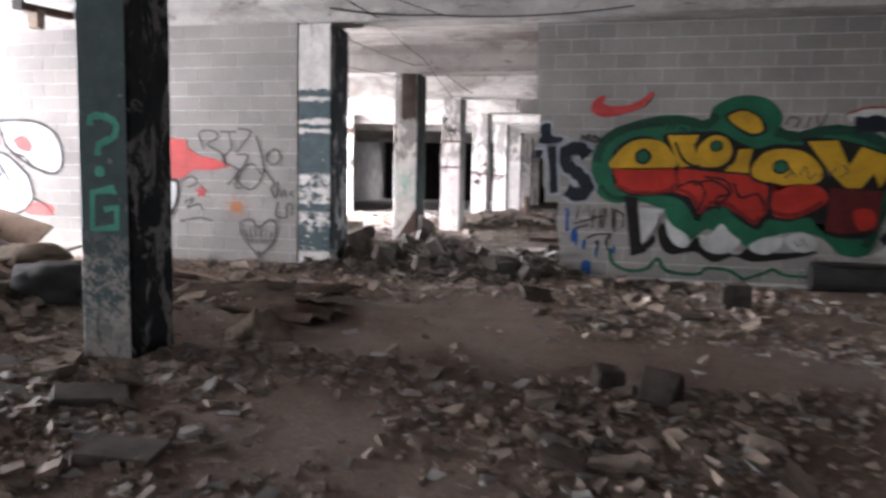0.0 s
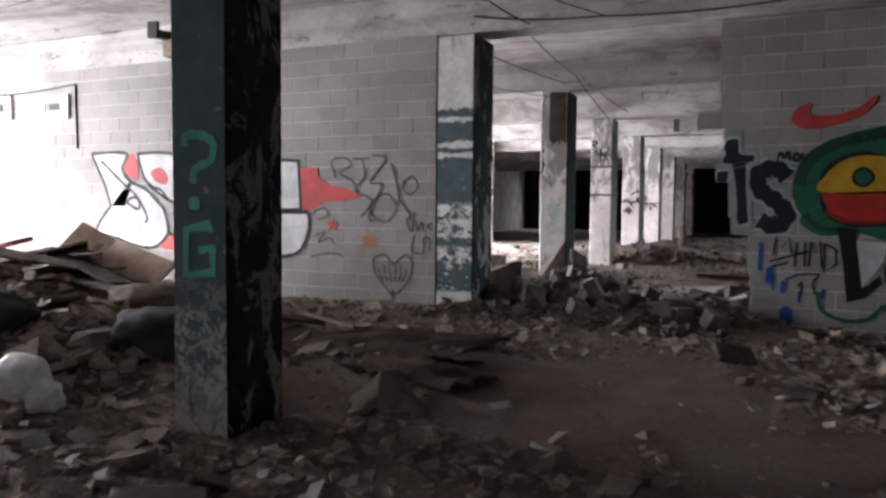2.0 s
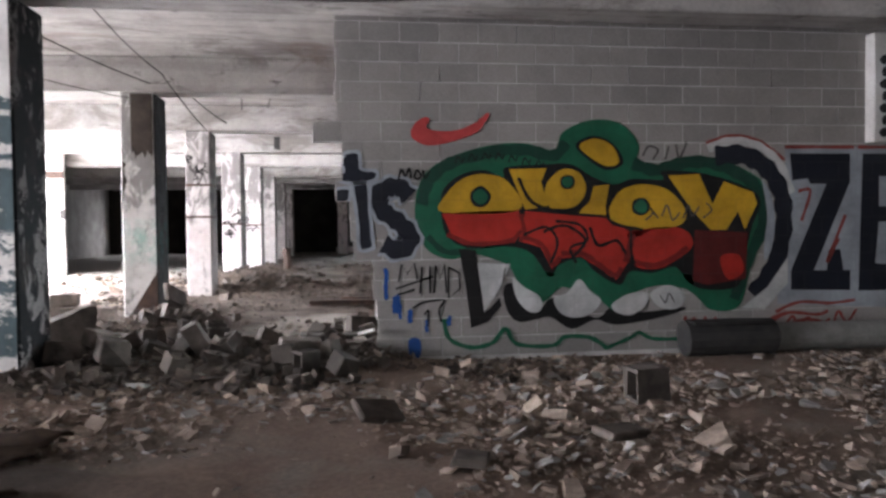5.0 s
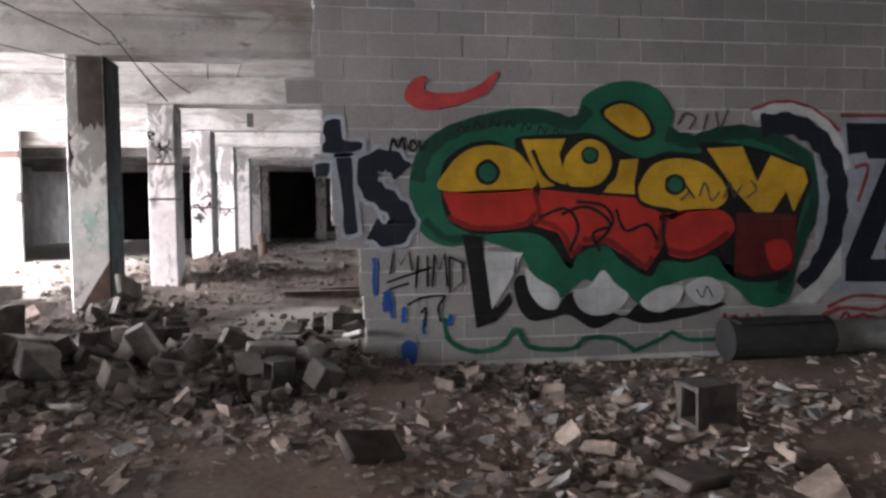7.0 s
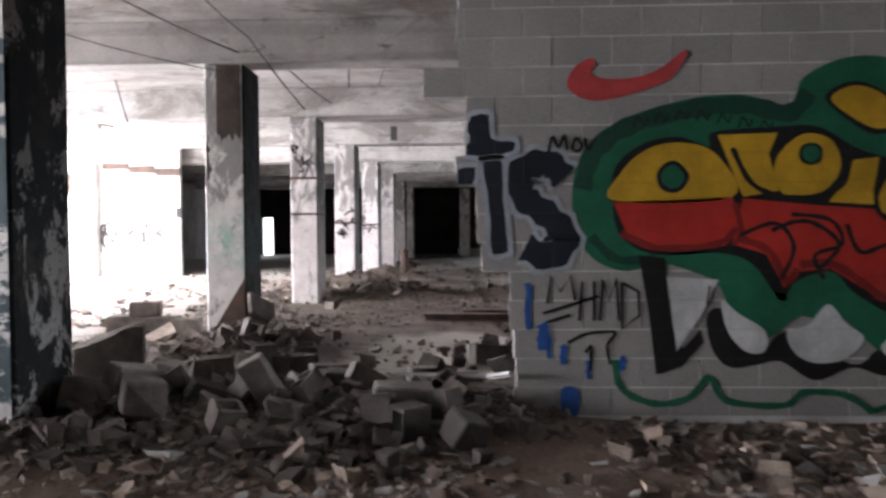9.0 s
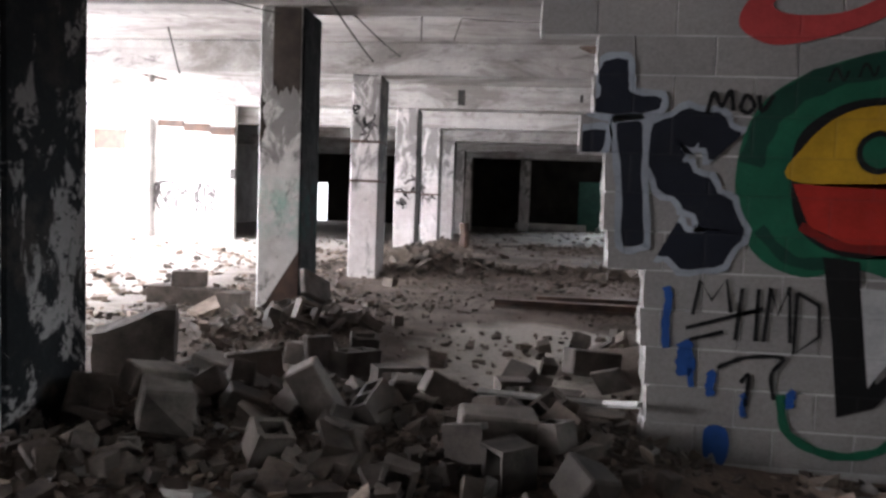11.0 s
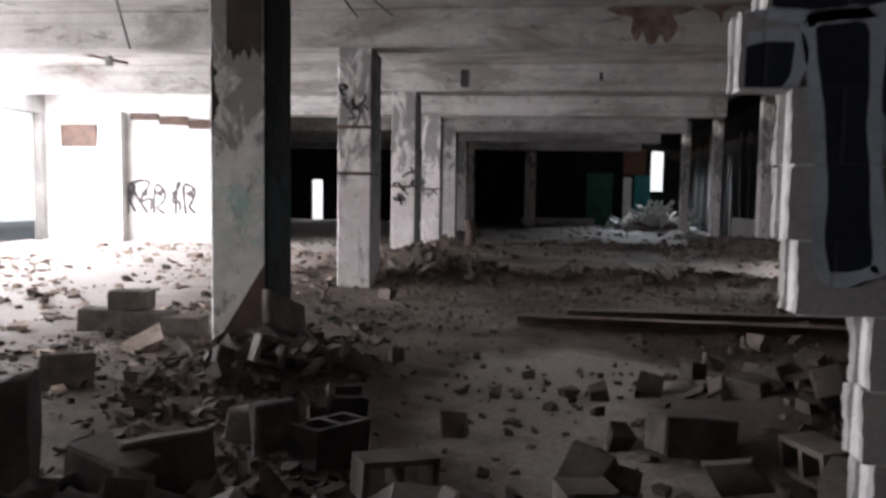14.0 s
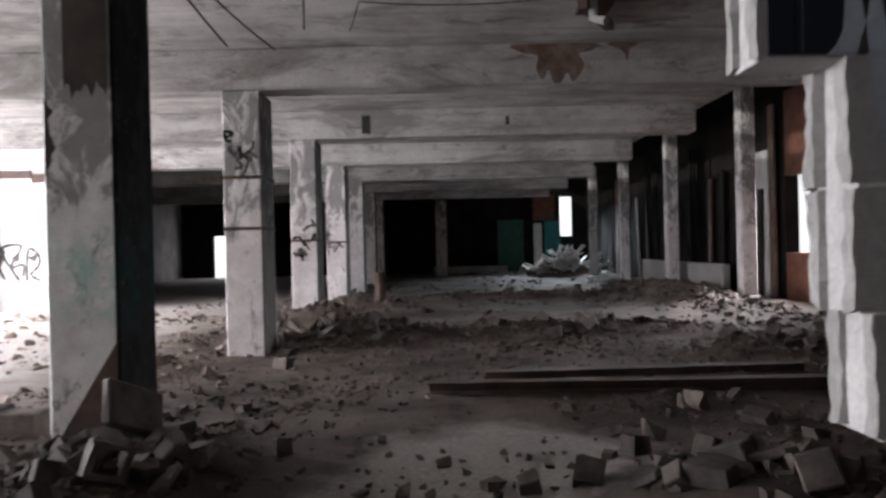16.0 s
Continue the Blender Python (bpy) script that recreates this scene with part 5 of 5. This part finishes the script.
loose("chunk", -2.3, 10.45, 0.15, 8, 12, 30, 1.15)
loose("half", -0.75, 10.5, 0.11, 80, 10, 75)
loose("solid", -0.62, 10.62, 0.1, 5, 4, 10)
loose("solid", -1.6, 10.75, 0.14, 10, 60, 15, 0.9)
loose("half", -1.72, 10.35, 0.1, 20, 12, 40, 0.9)
loose("chunk", -0.2, 10.2, 0.09, 20, 20, 35)
loose("hollow", -1.75, 12.3, 0.12, 0, 5, 62)
loose("solid", 0.02, 12.4, 0.12, 85, 6, 20)
loose("slab", -2.35, 11.8, 0.12, 70, 0, 40, 1.0)
loose("solid", -2.55, 11.7, 0.14, 4, 8, -20)
loose("solid", -1.1, 11.4, 0.1, 3, 6, 4)
loose("half", -0.55, 11.6, 0.12, 85, 0, 15)
loose("chunk", -0.5, 11.95, 0.11, 10, 40, 60)
loose("half", 2.15, 8.88, 0.13, 4, 88, 8, 1.35)
loose("slab", 0.05, 8.6, 0.07, 24, 10, 25, 0.85)
loose("slab", -2.1, 4.25, 0.02, 4, 6, 40, 1.0)
loose("slab", -1.4, 3.6, 0.01, 3, 4, 10, 0.9)
loose("chunk", 1.15, 5.25, 0.07, 6, 15, 70, 1.1)
loose("chunk", 0.82, 5.45, 0.05, 10, 5, 20, 0.8)
loose("slab", -3.9, 13.4, 0.1, 62, 0, 25, 0.9)
loose("solid", -4.75, 15.3, 0.09, 0, 0, 4, 1.25)
loose("solid", -4.3, 15.25, 0.09, 0, 0, 2, 1.25)
loose("solid", -4.5, 15.3, 0.3, 0, 0, 6)
loose("solid", -3.95, 15.2, 0.09, 0, 0, -6, 1.1)
loose("half", -2.5, 13.5, 0.12, 80, 20, 30)
loose("slab", -2.55, 13.95, 0.25, 60, 25, 60)
loose("slab", 0.55, 7.6, 0.03, 2, 5, 75, 0.7)
loose("slab", 1.6, 8.0, 0.03, 2, 3, 20, 0.8)
for kind, x, y, dz, rx, ry, rz, size in (("solid", -2.45, 10.62, 0.2, 12, 14, 62, 0.8), ("hollow", -1.35, 11.9, 0.1, 88, 4, 30, 0.9), ("solid", -0.95, 11.25, 0.14, 80, 30, 20, 0.75), ("half", -0.55, 10.35, 0.11, 4, 88, 40, 1.0), ("hollow", -0.3, 11.5, 0.1, 90, 0, -12, 0.9),
                                         ("solid", -2.2, 12.5, 0.12, 4, 10, 80, 0.9), ("half", -1.8, 12.85, 0.1, 8, 4, 15, 1.1), ("slab", -2.0, 12.2, 0.2, 75, 8, 70, 0.8), ("hollow", 0.5, 12.1, 0.1, 85, 5, 100, 0.9), ("solid", 0.75, 12.6, 0.16, 70, 20, 60, 0.8),
                                         ("hollow", 0.45, 11.7, 0.2, 88, 0, 60, 0.85), ("slab", -2.85, 10.75, 0.1, 55, 10, 30, 0.8), ("half", -1.05, 10.2, 0.08, 85, 15, 5, 0.8), ("slab", 0.1, 11.9, 0.16, 60, 20, 140, 0.6)):
    loose(kind, x, y, dz, rx, ry, rz, size)
# heap in the broken opening
for k in range(46):
    x = random.uniform(-2.85, 0.05)
    y = random.gauss(10.95, 0.42)
    kind = random.choice(("solid", "chunk", "half", "hollow", "chunk", "slab"))
    loose(kind, x, min(max(y, 9.9), 12.2), random.uniform(0.03, 0.1), random.uniform(-40, 40), random.uniform(-35, 35), random.uniform(0, 180), random.uniform(0.45, 0.8))
for k in range(60):
    x, y = random.uniform(-2.8, 0.2), random.gauss(10.35, 0.28)
    loose(random.choice(("chunk", "chunk", "half", "slab")), x, y, random.uniform(0.02, 0.06), random.uniform(-30, 30), random.uniform(-30, 30), random.uniform(0, 180), random.uniform(0.28, 0.5))
for cx, cy, n, s in ((-2.6, 13.9, 16, 0.5), (0.7, 13.2, 18, 0.55), (-2.0, 20.4, 16, 0.6), (1.4, 20.7, 16, 1.3), (-2.9, 22.8, 8, 0.6), (3.3, 18.3, 6, 0.5)):
    for k in range(n):
        loose(random.choice(("chunk", "half", "slab", "solid")), cx + random.gauss(0, s * 0.8), cy + random.gauss(0, 0.4), 0.05, random.uniform(-50, 50), random.uniform(-40, 40), random.uniform(0, 180), random.uniform(0.45, 0.8))

# broken slab standing on edge beside the second column
def standing_slab():
    bm = boxed(-0.25, 0.25, -0.09, 0.09, -0.05, 0.62)
    bmesh.ops.subdivide_edges(bm, edges=bm.edges[:], cuts=6, use_grid_fill=True)
    for v in bm.verts:
        q = v.co * 5
        top = max(0.0, (v.co.z - 0.3) / 0.32)
        v.co.z += top * (0.36 * (v.co.x - 0.2) + 0.04 * noise.noise(q * 1.5))
        v.co += 0.012 * Vector((noise.noise(q), noise.noise(q + Vector((7, 0, 0))), 0))
    ob = new("concrete_slab", mesh_of("concrete_slab", bm, M_LOOSE))
    ob.matrix_world = pose(-3.06, 11.5, -0.02, 5, 2, 22)
    tagged(ob, "dark broken concrete slab standing on edge in the rubble", "slab")


standing_slab()

# steel sections on the floor
for x0, y0, l, r, lab in ((-0.85, 16.35, 3.6, -2.5, 1), (-0.3, 16.85, 3.2, 1.5, 2)):
    ob = tagged(new("steel_beam"), "rusty dark steel section lying across the floor", "beam", "steel sections")
    ob.matrix_world = pose(x0, y0, 0.02, 0, 0, r)
    part("web", boxed(0, l, -0.012, 0.012, 0.014, 0.086), M_RUST, ob)
    part("flange", boxed(0, l, -0.08, 0.08, 0.0, 0.013), M_RUST, ob)
    part("flange", boxed(0, l, -0.08, 0.08, 0.087, 0.1), M_RUST, ob)

# roll and pipe along the foot of the mural
ob = tagged(new("rolled_mat"), "dark rolled felt mat lying along the foot of wall", "roll")
part("roll", tube([(3.3, 10.62, 0.19), (3.8, 10.6, 0.2), (4.25, 10.6, 0.19)], 0.19, 16), M_TYRE, ob)
part("loose_flap", boxed(3.32, 4.1, 10.4, 10.6, 0.36, 0.38, wobble=0.01), M_TYRE, ob)
tagged(new("pipe", mesh_of("pipe", tube([(4.28, 10.68, 0.17), (7.2, 10.6, 0.17)], 0.15, 16), M_PIPE)), "thick grey pipe lying along the foot of the wall", "pipe")
# fallen batten at the wall end, and a stub in the far hall
tagged(new("batten", mesh_of("batten", tube([(-0.75, 11.1, 0.28), (-0.05, 11.0, 0.28), (0.1, 10.72, 0.36)], 0.02, 5), M_CONC)), "pale broken batten poking out of the rubble", "batten")
ob = new("post_stub", mesh_of("post_stub", tube([(0, 0, -0.05), (0.02, 0, 0.3), (-0.02, 0.03, 0.62)], 0.13, 8), M_RUST))
ob.location = (-2.1, 26.6, 0.15)
tagged(ob, "dark broken post stub standing in the far hall", "post")


def lump(name, label, cat, x, y, z, sx, sy, sz, material, rough=0.18, seed=0.0, turn=0):
    bm = bmesh.new()
    bmesh.ops.create_icosphere(bm, subdivisions=4, radius=1)
    for v in bm.verts:
        n = noise.fractal(v.co * 1.6 + Vector((seed, seed, seed)), 1.0, 2.0, 4)
        r = noise.noise(v.co * 4 + Vector((seed, 0, 0)))
        v.co *= 1 + rough * n + rough * 0.45 * abs(r)
        v.co.x, v.co.y, v.co.z = v.co.x * sx, v.co.y * sy, max(v.co.z, -0.75) * sz
    me = mesh_of(name, bm, material)
    me.shade_smooth()
    ob = new(name, me)
    ob.matrix_world = pose(x, y, z, 0, 0, turn)
    return tagged(ob, label, cat)


lump("plastic_bag", "stuffed white plastic bag lying on the dirt", "bag", -4.1, 5.1, 0.2, 0.25, 0.17, 0.16, M_BAG, 0.12, 3.1, -20)
lump("plastic_bag", "small crumpled white plastic bag on the dirt", "bag", -3.82, 5.05, 0.11, 0.11, 0.1, 0.1, M_BAG, 0.3, 5.2)
lump("rubbish_sack", "dark rubbish sack slumped on the junk heap", "sack", -4.0, 6.2, 0.33, 0.42, 0.3, 0.2, M_TYRE, 0.25, 1.4)
lump("rubbish_sack", "dark rubbish sack slumped on the junk heap", "sack", -5.5, 5.8, 0.4, 0.45, 0.35, 0.2, M_TYRE, 0.25, 8.4)
lump("sack", "dirty tan sack lying on the junk heap", "sack", -5.2, 7.2, 0.42, 0.4, 0.24, 0.14, M_CLOTH, 0.22, 2.2, 15)


def drape(name, label, x, y, w, d, peak, seed, turn, material=M_CARPET):
    n = 26
    bm = bmesh.new()
    grid = []
    for i in range(n):
        row = []
        for j in range(n):
            u, v = (i / (n - 1) - 0.5), (j / (n - 1) - 0.5)
            q = Vector((u * 4 + seed, v * 4, seed))
            h = peak * math.exp(-(u * u * 7 + v * v * 9)) + 0.09 * abs(noise.noise(q)) + 0.05 * abs(noise.noise(q * 3))
            row.append(bm.verts.new((u * w * (1 + 0.25 * noise.noise(q * 0.8)), v * d * (1 + 0.3 * noise.noise(q * 1.1)), h)))
        grid.append(row)
    for i in range(n - 1):
        for j in range(n - 1):
            bm.faces.new((grid[i][j], grid[i + 1][j], grid[i + 1][j + 1], grid[i][j + 1]))
    me = mesh_of(name, bm, material)
    me.shade_smooth()
    ob = new(name, me)
    ob.matrix_world = pose(x, y, float(ground_z(x, y)) - 0.01, 0, 0, turn)
    mod = ob.modifiers.new("thick", "SOLIDIFY")
    mod.thickness = 0.012
    tagged(ob, label, "cloth")


drape("sackcloth", "crumpled dirty sackcloth lying on the dirt", -2.0, 6.15, 0.5, 0.5, 0.2, 1.3, 20, M_CLOTH)
drape("sackcloth", "brown matted carpet rag spread on the floor", -2.9, 7.6, 2.2, 1.1, 0.06, 4.3, 10)
drape("sackcloth", "brown matted carpet rag spread on the floor", -2.1, 6.9, 1.1, 0.6, 0.08, 7.7, -15)

# boards of the junk heap
for k in range(46):
    x, y = random.gauss(-6.6, 1.3), random.gauss(7.2, 0.8)
    x = min(x, -3.9)
    l, w = random.uniform(0.5, 1.7), random.uniform(0.06, 0.3)
    m = random.choice((M_WOOD, M_WOOD, M_TANCARD, M_CLOTH, M_RUST, M_LOOSE))
    ob = new("board", mesh_of("board", boxed(-l / 2, l / 2, -w / 2, w / 2, -0.012, 0.012, wobble=0.008), m))
    ob.matrix_world = pose(x, y, float(ground_z(x, y)) + random.uniform(0.02, 0.2), random.uniform(-18, 18), random.uniform(-16, 16), random.uniform(-60, 60))
    tagged(ob, "broken board lying in the junk heap", "board", "junk heap boards")
for name, label, a, t, m in (("panel", "tan chipboard panel propped on the junk heap", (-7.3, 8.3, 0.45, 1.1, 0.03, 0.55), (-35, 26, 12), M_TANCARD),
                             ("panel", "tan chipboard panel propped on the junk heap", (-6.4, 8.0, 0.5, 1.1, 0.03, 0.4), (-45, 12, -8), M_TANCARD),
                             ("panel", "faded red board lying on the junk heap", (-9.2, 8.0, 0.62, 1.9, 0.4, 0.06), (8, -12, 10), M_REDCARD),
                             ("panel", "faded red board lying on the junk heap", (-8.2, 7.7, 0.72, 1.3, 0.5, 0.05), (-6, 10, -8), M_REDCARD)):
    panel_thing(name, label, "panel", a, m, t)

# ---- countless rubble ----
def debris(name, label, pts, sizes, flat, seed, material):
    rs = np.random.RandomState(seed)
    n = len(pts)
    corner = np.array([(x, y, z) for x in (-1, 1) for y in (-1, 1) for z in (-1, 1)], float)
    v = corner[None] * (1 + rs.uniform(-0.45, 0.35, (n, 8, 3)))
    v *= np.stack([sizes, sizes * rs.uniform(0.45, 1.0, n), sizes * rs.uniform(flat * 0.5, flat * 1.6, n)], 1)[:, None, :] * 0.5
    a, b, c = rs.uniform(0, 6.28, n), rs.normal(0, 0.3, n), rs.normal(0, 0.3, n)
    x, y, z = v[..., 0], v[..., 1], v[..., 2]
    z, x = z + x * np.sin(b)[:, None], x * np.cos(b)[:, None]
    z, y = z + y * np.sin(c)[:, None], y * np.cos(c)[:, None]
    x, y = x * np.cos(a)[:, None] - y * np.sin(a)[:, None], x * np.sin(a)[:, None] + y * np.cos(a)[:, None]
    base = ground_z(pts[:, 0], pts[:, 1]) + sizes * flat * 0.3
    verts = np.stack([x + pts[:, :1], y + pts[:, 1:2], z + base[:, None]], 2).reshape(-1, 3)
    quads = np.array([(0, 1, 3, 2), (4, 6, 7, 5), (0, 4, 5, 1), (2, 3, 7, 6), (0, 2, 6, 4), (1, 5, 7, 3)])
    faces = (np.arange(n)[:, None, None] * 8 + quads[None]).reshape(-1, 4)
    me = bpy.data.meshes.new(name)
    me.from_pydata(verts.tolist(), [], faces.tolist())
    me.materials.append(material)
    tagged(new(name, me), label, "rubble", kind="stuff")


def spread(seed, n, x0, x1, y0, y1, bare=(), mounds=0.0):
    rs = np.random.RandomState(seed)
    p = np.stack([rs.uniform(x0, x1, n * 4), rs.uniform(y0, y1, n * 4)], 1)
    k = 0.5 + 0.5 * np.sin(p[:, 0] * 1.9 + np.sin(p[:, 1] * 1.4)) * np.sin(p[:, 1] * 1.6 + 1.1)
    k = k * (1 - mounds) + mounds * np.clip(ground_z(p[:, 0], p[:, 1]) * 5, 0, 1)
    for cx, cy, rx, ry in bare:
        k = k * np.clip(((p[:, 0] - cx) / rx) ** 2 + ((p[:, 1] - cy) / ry) ** 2 - 0.5, 0.02, 1)
    clear = ~((p[:, 1] > 10.82) & (p[:, 1] < 11.06) & (p[:, 0] > 0.1)) & ~((p[:, 1] > 10.15) & (p[:, 1] < 10.4) & (p[:, 0] < -2.9))
    return p[clear & (rs.uniform(0, 1, len(p)) < np.clip(k, 0.02, 1))][:n]


def sizes_of(seed, n, mean, spread_of, top):
    return np.clip(np.random.RandomState(seed).lognormal(math.log(mean), spread_of, n), 0.012, top)


DIRT = [(-0.9, 6.9, 1.5, 1.3), (1.6, 6.2, 1.3, 0.7)]
CLEAN = [(-0.5, 13.6, 1.7, 2.2), (1.0, 24.0, 3.0, 1.6)]
for seed, n, area, mean, top, flat, m, bare, mounds in ((11, 27000, (-5.5, 6.0, 1.5, 10.8), 0.023, 0.11, 0.36, M_CHIP, DIRT, 0.0), (12, 2400, (-4.5, 5.0, 1.8, 10.8), 0.055, 0.2, 0.32, M_CHIP, DIRT, 0.0),
                                                        (18, 12000, (-5.0, 3.4, 10.9, 22.0), 0.02, 0.09, 0.5, M_SOIL, CLEAN, 0.45), (13, 5200, (-3.4, 1.8, 9.6, 14.5), 0.04, 0.22, 0.5, M_SOIL, CLEAN, 0.75), (14, 7500, (-7.0, 6.0, 14.0, 30.0), 0.05, 0.26, 0.5, M_SOIL, CLEAN, 0.93),
                                                        (15, 1500, (-13.0, -3.6, 11.0, 27.0), 0.06, 0.4, 0.4, M_CHIP, (), 0.0), (16, 1800, (-8.5, -3.2, 4.5, 9.8), 0.09, 0.4, 0.3, M_CHIP, (), 0.9),
                                                        (17, 2500, (-4.0, 6.5, 28.0, 45.0), 0.06, 0.3, 0.5, M_SOIL, (), 0.9)):
    q = spread(seed, n, *area, bare, mounds)
    debris("rubble", "countless grey-brown concrete chips and dirt lumps over the floor", q, sizes_of(seed, len(q), mean, 0.55, top), flat, seed, m)
q = spread(21, 2600, -4.0, 5.0, 2.2, 10.7, DIRT)
debris("splinters", "scattered pale plaster and wood splinters on the dirt", q, sizes_of(21, len(q), 0.055, 0.45, 0.18), 0.14, 21, M_CONC)

# ---- bricks of the walls, last ----
block_wall(WALL_MURAL, 10.85, lambda k: ENDS[k], 9.098, 19, (-1, 5.6), 10.985)
block_wall(WALL_LEFT, 10.18, lambda k: -13.6, -3.482, 17, (-10.7, -3.4), 10.3)
